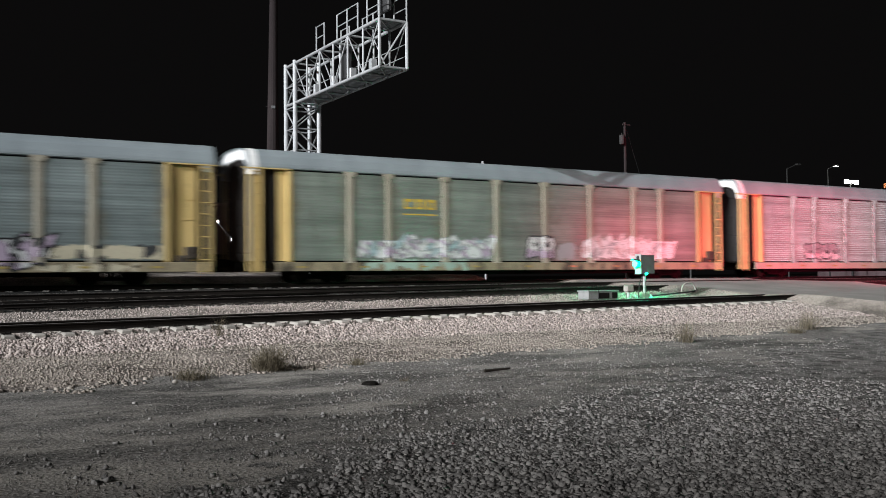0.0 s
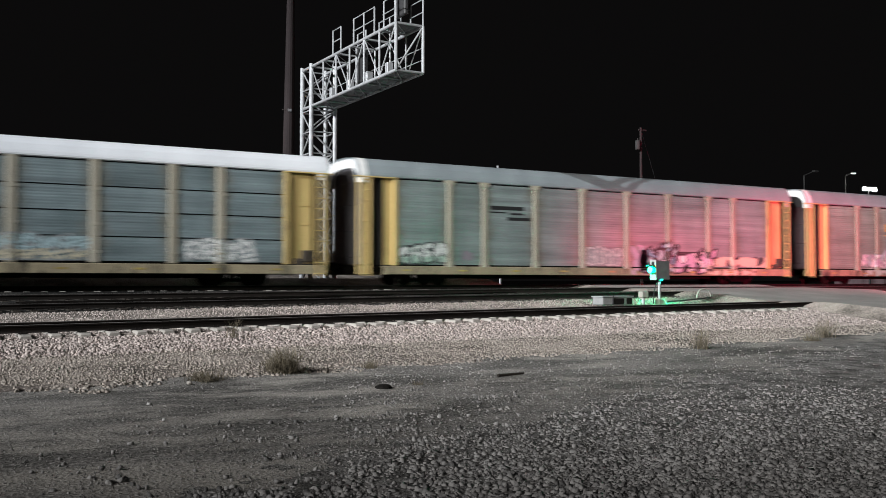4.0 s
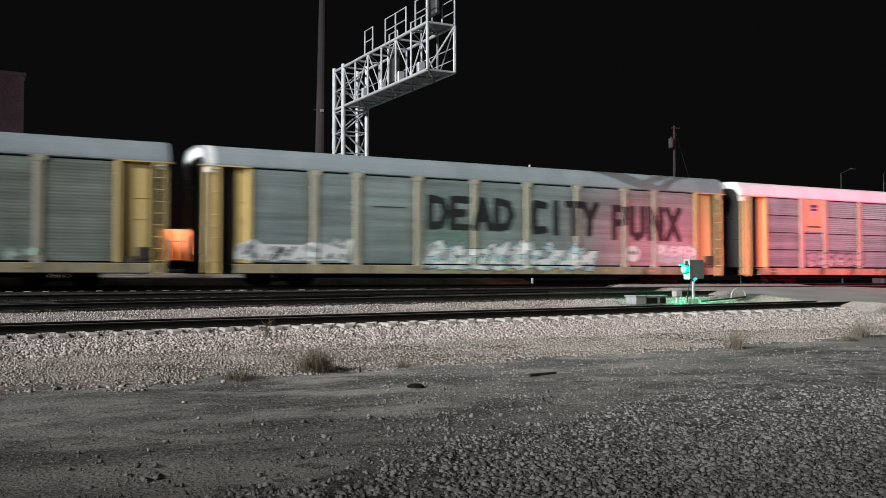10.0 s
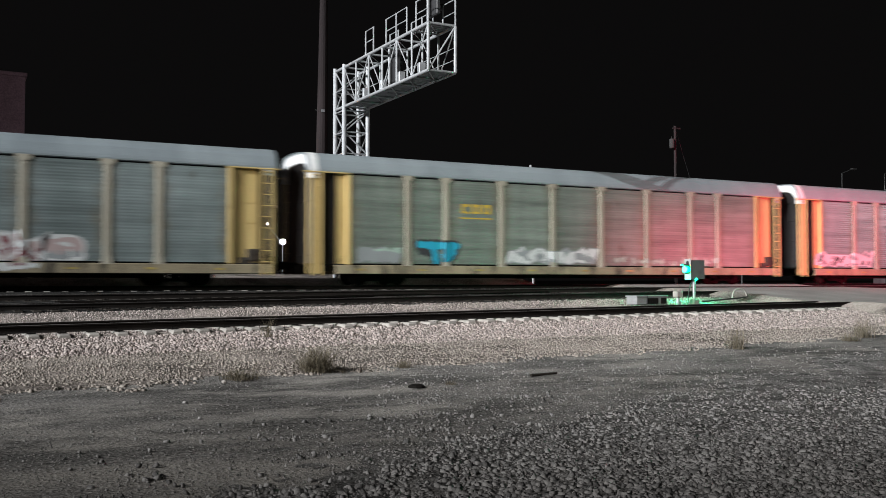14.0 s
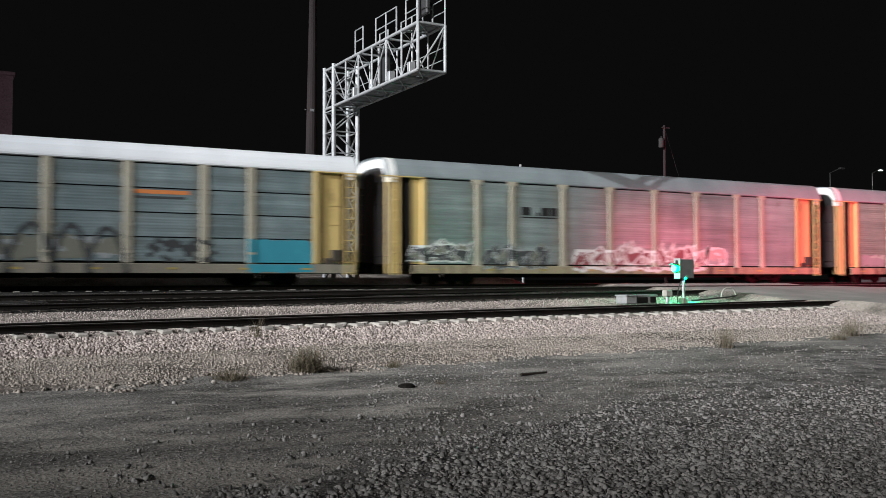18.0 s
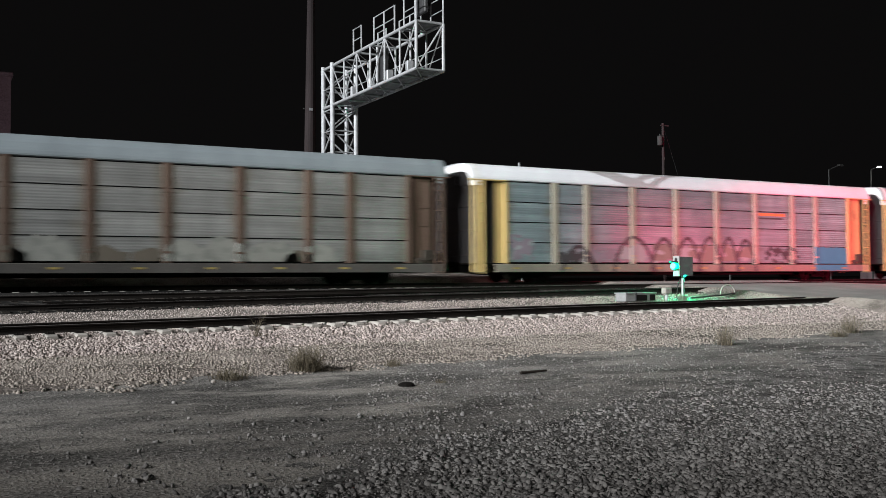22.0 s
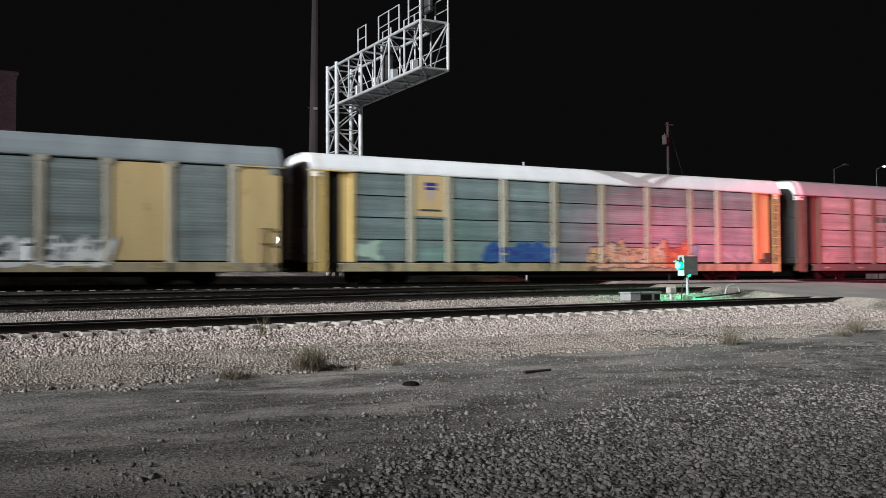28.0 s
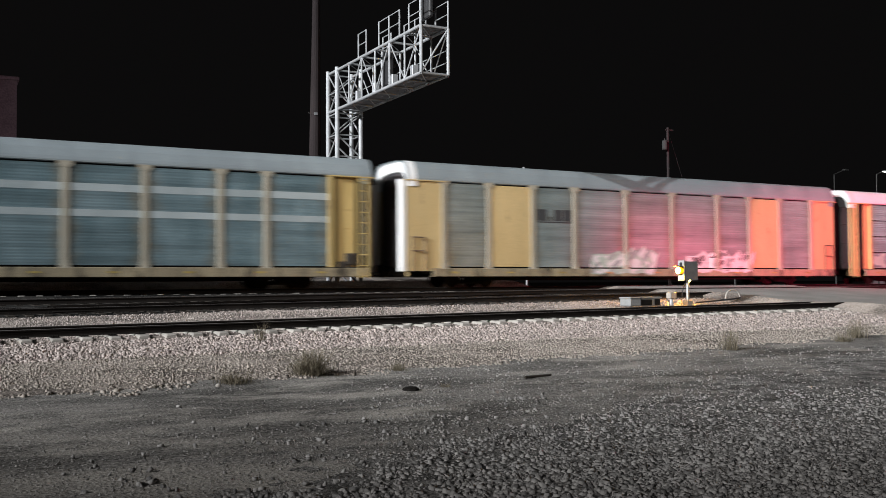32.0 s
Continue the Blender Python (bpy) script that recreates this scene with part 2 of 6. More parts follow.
def height(x, y):
    """Height of the ground, before the small bumps."""
    x, y = np.asarray(x, float), np.asarray(y, float)
    n, a, b = near_line(x), mid_line(x, 29.5), mid_line(x, 33.1)
    zn, za, zb = near_top(x) - 0.12, mid_top(x, 0.81) - 0.07, mid_top(x, 1.0) - 0.07
    ys = [0 * x + 8, 0 * x + 14, np.minimum(toe(x), n - 2.2), n - 0.4, n - 0.02, n + 0.3, n + 2.4, n + 2.8, a - 0.3, a + 2.8, b - 0.3, b + 2.8, 0 * x + 36.6, 0 * x + 39.7, 0 * x + 45, 0 * x + 4000]
    zs = [0 * x, 0 * x + 0.05, 0 * x + 0.08, zn - 0.01, zn - 0.0, zn + 0.05, zn + 0.06, zn, za, za, zb, zb, 0 * x + 1.15, 0 * x + 1.15, 0 * x + 1.1, 0 * x + 1.1]
    z = np.where(y < ys[0], 0.0, zs[-1])
    for i in range(len(ys) - 1):
        k = np.clip((y - ys[i]) / np.maximum(ys[i + 1] - ys[i], 0.01), 0, 1)
        z = np.where((y >= ys[i]) & (y < ys[i + 1]), zs[i] + (zs[i + 1] - zs[i]) * k, z)
    # the bank behind the last track, up to the road
    bank = np.interp(y, [40.4, 42.2, 45.2, 48, 49.4], [0, 0.54, 0.67, 0.86, 0]) * np.clip((28.6 - x) / 1.5, 0, 1) * np.clip((x + 49) / 3, 0, 1)
    return z + bank


def bumps(x, y, size, seed):
    """Smooth pseudo-random bumps, between -1 and 1."""
    rng = np.random.RandomState(seed)
    out = 0
    for k in range(9):
        a, p = rng.uniform(0, math.tau), rng.uniform(0, math.tau)
        w = math.tau / (size * rng.uniform(0.5, 1.8))
        out = out + np.sin((x * math.cos(a) + y * math.sin(a)) * w + p)
    return out / 5.0


def sheet(name, xs, ys, zfun, mat, label, category):
    gx, gy = np.meshgrid(xs, ys)
    gz = zfun(gx, gy)
    v = np.stack([gx.ravel(), gy.ravel(), gz.ravel()], 1)
    nx, ny = len(xs), len(ys)
    i = np.arange(nx * ny).reshape(ny, nx)
    q = np.stack([i[:-1, :-1].ravel(), i[:-1, 1:].ravel(), i[1:, 1:].ravel(), i[1:, :-1].ravel()], 1)
    me = bpy.data.meshes.new(name)
    me.from_pydata(v.tolist(), [], q.tolist())
    me.shade_smooth()
    me.materials.append(mat)
    return tagged(new(name, me), label, category, kind="structure")


def spaced(*pieces):
    out = []
    for a, b, s in pieces:
        out += list(np.arange(a, b, s))
    return np.array(out + [pieces[-1][1]])


def ground_z(x, y):
    sunk = np.clip((y - toe(x)) / 1.5, 0, 1) * 0.06
    return height(x, y) + 0.018 * bumps(x, y, 3.0, 1) * np.clip(1.4 - y / 30, 0, 1) + 0.008 * bumps(x, y, 0.7, 2) - sunk


def bed(x, y):
    """How far a spot lies inside the gravel bed before the trodden dirt; negative outside."""
    return (6.5 + 0.41 * x - y) / 2.2 + 0.35 * bumps(x, y, 2.6, 11) + 0.15 * bumps(x, y, 0.7, 14)


def bed_z(x, y):
    return ground_z(x, y) + np.clip(bed(x, y) * 0.03 + 0.012 * bumps(x, y, 0.5, 15), -0.15, 0.014)


GX = spaced((-1500, -300, 200), (-300, -60, 30), (-60, -8, 4), (-8, 40, 0.4), (40, 90, 3), (90, 300, 30), (300, 1500, 200))
GY = spaced((-800, -60, 120), (-60, 3, 6), (3, 48, 0.35), (48, 100, 6), (100, 400, 40), (400, 2400, 250))
sheet("ground", GX, GY, ground_z, GRAVEL, "dark grey gravel yard with dirt patches", "ground")


sheet("gravel_bed", spaced((-4, 24, 0.14), (24, 60, 1.5)), spaced((-6, 3, 1.5), (3, 18, 0.14)), bed_z, BED, "dark stony gravel bed of the yard", "gravel")


def ballast_z(x, y):
    e = y - toe(x) + 0.55 * bumps(x, y, 2.2, 3) + 0.2 * bumps(x, y, 0.6, 4)
    return height(x, y) + np.clip(e * 0.09, -0.25, 0.015) + 0.012 * bumps(x, y, 0.9, 5)


sheet("ballast", spaced((-50, -8, 2), (-8, 34, 0.3), (34, 90, 2)), spaced((11.5, 42.6, 0.2), (42.6, 49.6, 0.5)), ballast_z, BALLAST, "pale pinkish crushed stone ballast", "ballast")


# the black runs on under the train to y 41, painting its shade too
def dark_ballast_z(x, y):
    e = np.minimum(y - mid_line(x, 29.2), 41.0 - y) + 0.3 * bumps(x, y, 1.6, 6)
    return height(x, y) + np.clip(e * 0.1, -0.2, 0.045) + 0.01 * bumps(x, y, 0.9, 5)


sheet("sooty_ballast", spaced((-50, -8, 2), (-8, 34, 0.4), (34, 90, 2)), spaced((28.4, 41.6, 0.2)), dark_ballast_z, DARK_BALLAST, "dark ballast between the sidings, with painted shade under the train", "ballast")

RAIL_PROFILE = [(-0.07, 0), (0.07, 0), (0.07, 0.012), (0.012, 0.03), (0.009, 0.12), (0.034, 0.135), (0.036, 0.166), (-0.036, 0.166), (-0.034, 0.135), (-0.009, 0.12), (-0.012, 0.03), (-0.07, 0.012)]
HEAD_PROFILE = [(-0.034, 0.1665), (0.034, 0.1665), (0.028, 0.172), (-0.028, 0.172)]


def swept(profile, offset, line, top, x0, x1, step=4.0):
    """A rail that follows a track's line and grade."""
    s = Shape()
    xs = list(np.arange(x0, x1, step)) + [x1]
    n = len(profile)
    v = [(x, float(line(x)) + offset + y, float(top(x)) + z) for x in xs for y, z in profile]
    f = [(k * n + i, k * n + (i + 1) % n, (k + 1) * n + (i + 1) % n, (k + 1) * n + i) for k in range(len(xs) - 1) for i in range(n)]
    f += [tuple(range(n))[::-1], tuple(range((len(xs) - 1) * n, len(xs) * n))]
    return s.add(v, f)


def sleeper_shape(kind):
    s = Shape()
    if kind == "concrete":
        prof = [(-0.13, -0.3), (0.13, -0.3), (0.125, -0.02), (0.10, 0.0), (-0.10, 0.0), (-0.125, -0.02)]
        v, n = [], 6
        for y, dz in ((0, -0.03), (0.05, 0.0), (0.9, 0.0), (1.3, -0.04), (1.7, 0.0), (2.55, 0.0), (2.6, -0.03)):
            v += [(px * (0.92 if y in (0, 2.6) else 1), y, pz + (dz if pz > -0.1 else 0)) for px, pz in prof]
        f = [(k * n + i, k * n + (i + 1) % n, (k + 1) * n + (i + 1) % n, (k + 1) * n + i) for k in range(6) for i in range(n)]
        s.add(v, f + [tuple(range(n))[::-1], tuple(range(36, 42))])
    else:
        s.box(-0.115, 0.115, 0, 2.6, -0.18, 0, 0.012)
    return s


def plate_shape():
    s = Shape()
    for y in (0.55, 2.05):
        s.box(-0.09, 0.09, y - 0.17, y + 0.17, 0.0, 0.014)
        for dy in (-0.1, 0.1):
            s.tube((-0.05, y + dy, 0.01), (-0.05, y + dy, 0.055), 0.016, 6)
            s.tube((0.05, y + dy, 0.01), (0.05, y + dy, 0.055), 0.016, 6)
    return s


def track(name, label, line, top, kind, pitch, x0, x1, gap=(0, 0)):
    t = thing(name, label, "railway track", pose(0, 0, 0), kind="structure")
    for off in (0.58, 2.02):
        r = part("rail", swept(RAIL_PROFILE, off, line, lambda x: top(x) + 0.014, -60, 110), RAIL, t)
        part("rail_head", swept(HEAD_PROFILE, off, line, lambda x: top(x) + 0.014, -60, 110), RAIL_TOP, r, "worn bright rail head")
    me, pl = sleeper_shape(kind).mesh("sleeper", CONCRETE if kind == "concrete" else TIMBER), plate_shape().mesh("tie_plate", RAIL)
    rng = random.Random(name)
    x = x0
    far = Shape()
    while x < 95:
        if not gap[0] < x < gap[1]:
            m = pose(x, float(line(x)) + rng.uniform(-0.03, 0.03), float(top(x)) + rng.uniform(-0.012, 0.008), 0, 0, rng.uniform(-1.2, 1.2))
            if -6 < x < x1:
                sl = part("sleeper", me, None, t, m=m)
                part("tie_plate", pl, None, sl)
            else:
                far.add([tuple(m @ Vector(p)) for p in ((-0.12, 0, 0), (0.12, 0, 0), (0.12, 2.6, 0), (-0.12, 2.6, 0), (-0.13, 0, -0.18), (0.13, 0, -0.18), (0.13, 2.6, -0.18), (-0.13, 2.6, -0.18))],
                        [(0, 1, 2, 3), (0, 4, 5, 1), (1, 5, 6, 2), (2, 6, 7, 3), (3, 7, 4, 0)])
        x += pitch
    tagged(part("far_sleepers", far, CONCRETE if kind == "concrete" else TIMBER, t), kind="stuff")
    return t


ROAD = (29.4, 41.5)
track("track_near", "straight track on concrete sleepers with dark rails", near_line, near_top, "concrete", 0.61, -9.92, 31.5, ROAD)
track("track_middle", "siding on creosoted timber sleepers", lambda x: mid_line(x, 29.5), lambda x: mid_top(x, 0.81), "timber", 0.495, -12, 31, ROAD)
track("track_inner", "siding on creosoted timber sleepers", lambda x: mid_line(x, 33.1), lambda x: mid_top(x, 1.0), "timber", 0.495, -12, 31, ROAD)
track("track_train", "main track on concrete sleepers under the train", lambda x: 0 * x + 36.8, lambda x: 0 * x + RAIL_Z - 0.186, "concrete", 0.61, -12, 31, ROAD)

# turnout: closing rails that lead from the middle siding to the inner one
turnout = thing("turnout", "turnout rails leading from one siding to the next", "turnout", pose(0, 0, 0), kind="structure")
for off in (0.58, 2.02):
    lead = lambda x: mid_line(x, 29.5) + 3.6 * np.clip((np.asarray(x) - 3) / 20, 0, 1) ** 1.5
    part("lead_rail", swept(RAIL_PROFILE, off, lead, lambda x: mid_top(x, 0.84) + 0.03, 3.0, 23.0, 1.0), RAIL, turnout)


def road_z(x, y):
    n = near_line(x)
    pts = [(0 * x + 5, 0 * x + 0.05), (n - 3.5, near_top(x) - 0.05), (n - 0.2, near_top(x) + 0.185), (n + 2.8, near_top(x) + 0.185), (mid_line(x, 29.5), mid_top(x, 0.81) + 0.185),
           (mid_line(x, 33.1) + 2.6, mid_top(x, 1.0) + 0.185), (0 * x + 36.7, 0 * x + RAIL_Z), (0 * x + 39.6, 0 * x + RAIL_Z), (0 * x + 48, 0 * x + 1.25), (0 * x + 300, 0 * x + 1.2)]
    z = 0 * x + 0.05
    for (y0, z0), (y1, z1) in zip(pts, pts[1:]):
        k = np.clip((y - y0) / (y1 - y0), 0, 1)
        z = np.where(y >= y0, z0 + (z1 - z0) * k, z)
    return z + 0.006 * bumps(x, y, 2.0, 8)


sheet("road", spaced((ROAD[0], ROAD[1], 0.6)), spaced((-60, 5, 6), (5, 55, 0.5), (55, 200, 20)), road_z, ASPHALT, "worn grey asphalt road over the level crossing", "road")
side = Shape()
ys = list(np.arange(18, 52, 0.5))
for xe in ROAD:
    xe2 = xe + (-1.6 if xe == ROAD[0] else 1.6)
    v = [(xe, y, float(road_z(xe, y))) for y in ys] + [(xe2, y, float(road_z(xe, y)) - 0.4) for y in ys]
    n = len(ys)
    side.add(v, [(i, i + 1, n + i + 1, n + i) for i in range(n - 1)])
tagged(part("road_edge", side, BALLAST, None, "gravel shoulder of the road"), category="road edge", kind="structure")


# ---------------------------------------------------------------- loose stones
def stones(name, spots, sizes, mat, label, seed):
    rng = np.random.RandomState(seed)
    base = np.array([(x, y, z) for x in (-1, 1) for y in (-1, 1) for z in (-1, 1)], float) * 0.62
    tri = np.array([(0, 1, 3), (0, 3, 2), (4, 6, 7), (4, 7, 5), (0, 4, 5), (0, 5, 1), (2, 3, 7), (2, 7, 6), (0, 2, 6), (0, 6, 4), (1, 5, 7), (1, 7, 3)])
    n = len(spots)
    v = base[None] * rng.uniform(0.35, 1.45, (n, 8, 3)) * rng.uniform(0.65, 1.3, (n, 1, 3)) * np.array([1, 1, 0.72])
    a = rng.uniform(0, math.tau, n)
    b = rng.uniform(-1.2, 1.2, n)
    c, s, cb, sb = np.cos(a)[:, None], np.sin(a)[:, None], np.cos(b)[:, None], np.sin(b)[:, None]
    x, y, z = v[..., 0], v[..., 1], v[..., 2]
    y, z = y * cb - z * sb, y * sb + z * cb
    v = np.stack([x * c - y * s, x * s + y * c, z], -1) * sizes[:, None, None] * 0.5 + spots[:, None, :]
    f = (tri[None] + (np.arange(n) * 8)[:, None, None]).reshape(-1, 3)
    me = bpy.data.meshes.new(name)
    me.vertices.add(n * 8)
    me.vertices.foreach_set("co", v.reshape(-1).astype(np.float32))
    me.loops.add(n * 36)
    me.loops.foreach_set("vertex_index", f.reshape(-1).astype(np.int32))
    me.polygons.add(n * 12)
    me.polygons.foreach_set("loop_start", np.arange(0, n * 36, 3, dtype=np.int32))
    me.update(calc_edges=True)
    me.materials.append(mat)
    return tagged(new(name, me), label, "gravel", kind="stuff")


RNG = np.random.RandomState(7)


def fan(n, r0, r1, a0=1):
    """Spots over the yard before the viewer, closest together near by."""
    a = np.radians(RNG.uniform(a0, 56, n))
    r = r0 * (r1 / r0) ** (RNG.uniform(0, 1, n) ** 1.15)
    return r * np.sin(a), r * np.cos(a)


def band(n, x0, x1, d0, d1, line):
    x = x0 + (x1 - x0) * RNG.uniform(0, 1, n) ** 1.25
    return x, line(x) + RNG.uniform(d0, d1, n)


def scatter(name, xy, lo, hi, zfun, mat, label, seed, keep=None, power=2.2, lift=0.08):
    x, y = xy
    if keep is not None:
        k = keep(x, y)
        x, y = x[k], y[k]
    size = lo + (hi - lo) * RNG.uniform(0, 1, len(x)) ** power
    stones(name, np.stack([x, y, zfun(x, y) + size * lift], 1), size, mat, label, seed)


def rubble(x, y, base, gain, clumps=0.0):
    """Which spots are stony: all of the gravel bed, and clumps beside the ruts of the trodden dirt."""
    heap = np.clip(bumps(x * 0.45, y, 0.55, 13) - 0.35, 0, 1) * clumps
    return RNG.uniform(0, 1, len(x)) < np.clip(base + bed(x, y) * gain, 0.0, 1.0) + base + heap


def in_yard(x, y):
    return y < toe(x) + 0.25


scatter("coarse_gravel", fan(62000, 5.2, 15, 6), 0.02, 0.08, ground_z, GRAVEL_STONE, "angular dark grey gravel stones", 1, lambda x, y: rubble(x, y, 0.015, 0.9, 0.25) & in_yard(x, y) & (RNG.uniform(0, 1, len(x)) < np.clip(1.9 - y / 7.0, 0.04, 1)), 1.7, 0.2)
scatter("small_gravel", fan(60000, 7.5, 24, 24), 0.02, 0.055, ground_z, GRIT, "small dark grey gravel", 7, lambda x, y: rubble(x, y, 0.08, 0.9, 0.6) & in_yard(x, y), 1.4, 0.12)
scatter("fine_gravel", fan(44000, 6.0, 17), 0.01, 0.03, ground_z, GRIT, "fine dark grit trodden into the yard", 2, lambda x, y: rubble(x, y, 0.25, 0.3, 1.5) & in_yard(x, y), 1.4)
scatter("ballast_stones", band(46000, -1.5, 31, -3.6, 0.15, near_line), 0.04, 0.11, ballast_z, BALLAST_STONE, "pale pinkish crushed ballast stones", 3, lambda x, y: (y < near_line(x) - 0.12) | (RNG.uniform(0, 1, len(x)) < 0.25), 1.6)
scatter("slope_stones", band(34000, -1.5, 31, -7.2, -3.2, near_line), 0.018, 0.065, ballast_z, SLOPE_STONE, "small brownish stones on the ballast slope", 6, lambda x, y: y > toe(x) - 0.4 * bumps(x, y, 2.2, 3), 1.8)
scatter("toe_stones", band(8000, -1.5, 30, -0.9, 0.9, toe), 0.03, 0.1, ground_z, SLOPE_STONE, "stones spilled at the foot of the ballast", 4,
        lambda x, y: np.abs(y - toe(x) + 0.55 * bumps(x, y, 2.2, 3)) < 0.35 + 0.3 * bumps(x, y, 1.0, 9))
scatter("crib_stones", band(22000, -1.5, 29, 0.35, 7.4, near_line), 0.035, 0.075, ballast_z, BALLAST_STONE, "pale ballast stones between the sleepers", 5, power=1.5)


# ---------------------------------------------------------------- the train
POSTS = [1.41, 4.24, 7.11, 8.98, 11.72]
HALF, WIDE = 13.58, 1.6
DECK, EAVE = 0.92, 4.76


def paint(name, dark, light, rough=0.55, rust=(0.10, 0.055, 0.035), at=0.66, metal=0.0):
    return material(name, dark, light, rough, metal, big=0.9, fine=22, bump=0.08, streak=0.35, rust=rust, rust_at=at)


def siding(name, dark, light, rough, stain, at, metal):
    """Ribbed sheet: long horizontal bands of wear, and rust that has run down beside the posts."""
    mt = paint(name, dark, light, rough, stain, at, metal)
    nt, nodes = mt.node_tree, mt.node_tree.nodes
    base = nodes["Principled BSDF"].inputs["Base Color"]
    colour = base.links[0].from_socket
    tc, info, comb = nodes.new("ShaderNodeTexCoord"), nodes.new("ShaderNodeObjectInfo"), nodes.new("ShaderNodeCombineXYZ")
    for k in range(3):
        nt.links.new(info.outputs["Random"], comb.inputs[k])
    place = nodes.new("ShaderNodeVectorMath")
    place.operation = "MULTIPLY_ADD"
    place.inputs[1].default_value = (41, 17, 29)
    nt.links.new(comb.outputs[0], place.inputs[0])
    nt.links.new(tc.outputs["Object"], place.inputs[2])
    flat = nodes.new("ShaderNodeMapping")
    flat.inputs["Scale"].default_value = (0.12, 1, 2.6)
    nt.links.new(place.outputs[0], flat.inputs["Vector"])
    bands = nodes.new("ShaderNodeTexNoise")
    bands.inputs["Scale"].default_value, bands.inputs["Detail"].default_value, bands.inputs["Roughness"].default_value = 1.0, 5, 0.65
    nt.links.new(flat.outputs[0], bands.inputs["Vector"])
    tone = nodes.new("ShaderNodeMapRange")
    for k, v in (("From Min", 0.32), ("From Max", 0.68), ("To Min", 0.68), ("To Max", 1.25)):
        tone.inputs[k].default_value = v
    nt.links.new(bands.outputs["Fac"], tone.inputs["Value"])
    times = nodes.new("ShaderNodeVectorMath")
    times.operation = "SCALE"
    nt.links.new(colour, times.inputs[0])
    nt.links.new(tone.outputs[0], times.inputs["Scale"])
    sep = nodes.new("ShaderNodeSeparateXYZ")
    nt.links.new(tc.outputs["Generated"], sep.inputs[0])
    off, edge, blot = (nodes.new("ShaderNodeMath") for k in range(3))
    off.operation, edge.operation, blot.operation = "SUBTRACT", "ABSOLUTE", "MULTIPLY_ADD"
    off.inputs[1].default_value = 0.5
    nt.links.new(sep.outputs["X"], off.inputs[0])
    nt.links.new(off.outputs[0], edge.inputs[0])
    spots = nodes.new("ShaderNodeTexNoise")
    spots.inputs["Scale"].default_value, spots.inputs["Detail"].default_value = 1.6, 6
    nt.links.new(place.outputs[0], spots.inputs["Vector"])
    blot.inputs[1].default_value = 0.4
    nt.links.new(spots.outputs["Fac"], blot.inputs[0])
    nt.links.new(edge.outputs[0], blot.inputs[2])
    rim = nodes.new("ShaderNodeMapRange")
    for k, v in (("From Min", 0.5), ("From Max", 0.76), ("To Min", 0.0), ("To Max", 0.75)):
        rim.inputs[k].default_value = v
    nt.links.new(blot.outputs[0], rim.inputs["Value"])
    mx = nodes.new("ShaderNodeMix")
    mx.data_type = "RGBA"
    nt.links.new(rim.outputs[0], mx.inputs["Factor"])
    nt.links.new(times.outputs[0], mx.inputs["A"])
    mx.inputs["B"].default_value = (0.19, 0.155, 0.10, 1)
    nt.links.new(mx.outputs["Result"], base)
    return mt


YELLOW = paint("faded_yellow_paint", (0.42, 0.305, 0.115), (0.68, 0.505, 0.225))
PALE = paint("dirty_cream_yellow_paint", (0.285, 0.258, 0.2), (0.455, 0.42, 0.345))
SILL = paint("grimy_cream_sill", (0.19, 0.158, 0.108), (0.44, 0.37, 0.24), 0.7, (0.04, 0.034, 0.028), 0.57)
RUSTY = paint("rust_brown_paint", (0.08, 0.052, 0.04), (0.18, 0.125, 0.098), 0.85)
SOOTY_SILL = paint("sooty_grey_sill", (0.05, 0.046, 0.042), (0.12, 0.11, 0.1), 0.8)
# end yellow darkened to stand for the shade in the ladder bay
SHADED_YELLOW = paint("yellow_with_painted_shade", (0.1, 0.078, 0.042), (0.2, 0.15, 0.085), 0.8)
WORN_SILL = paint("worn_grey_sill", (0.12, 0.11, 0.09), (0.29, 0.26, 0.21), 0.7)
TAN = paint("faded_tan_yellow_paint", (0.42, 0.31, 0.15), (0.62, 0.47, 0.24))
SIDING = siding("weathered_grey_galvanised_siding", (0.175, 0.215, 0.212), (0.31, 0.362, 0.368), 0.4, (0.16, 0.15, 0.13), 0.7, 0.3)
SIDING_BLUE = siding("blue_grey_galvanised_siding", (0.145, 0.195, 0.208), (0.295, 0.362, 0.388), 0.4, (0.16, 0.16, 0.15), 0.72, 0.3)
SIDING_DARK = siding("olive_grey_galvanised_siding", (0.165, 0.19, 0.168), (0.29, 0.33, 0.288), 0.46, (0.14, 0.12, 0.09), 0.66, 0.3)
SIDING_PALE = siding("pale_grey_galvanised_siding", (0.196, 0.196, 0.186), (0.362, 0.362, 0.352), 0.55, (0.2, 0.18, 0.16), 0.68, 0.3)
SIDING_TEAL = siding("dull_teal_grey_siding", (0.09, 0.145, 0.165), (0.27, 0.37, 0.41), 0.38, (0.12, 0.12, 0.11), 0.72, 0.3)
SILVER = siding("bright_galvanised_siding", (0.36, 0.37, 0.38), (0.56, 0.57, 0.58), 0.42, (0.3, 0.29, 0.28), 0.74, 0.5)
STRIP = paint("pale_blue_grey_strip", (0.33, 0.39, 0.41), (0.52, 0.58, 0.6), 0.4, (0.3, 0.3, 0.28), 0.72, 0.2)
ROOF_GREY = paint("grey_galvanised_roof", (0.235, 0.272, 0.295), (0.36, 0.41, 0.435), 0.55, (0.25, 0.23, 0.22), 0.72, 0.3)
ROOF_WHITE = paint("white_painted_roof", (0.62, 0.64, 0.68), (0.82, 0.84, 0.88), 0.55, (0.3, 0.24, 0.2), 0.76)
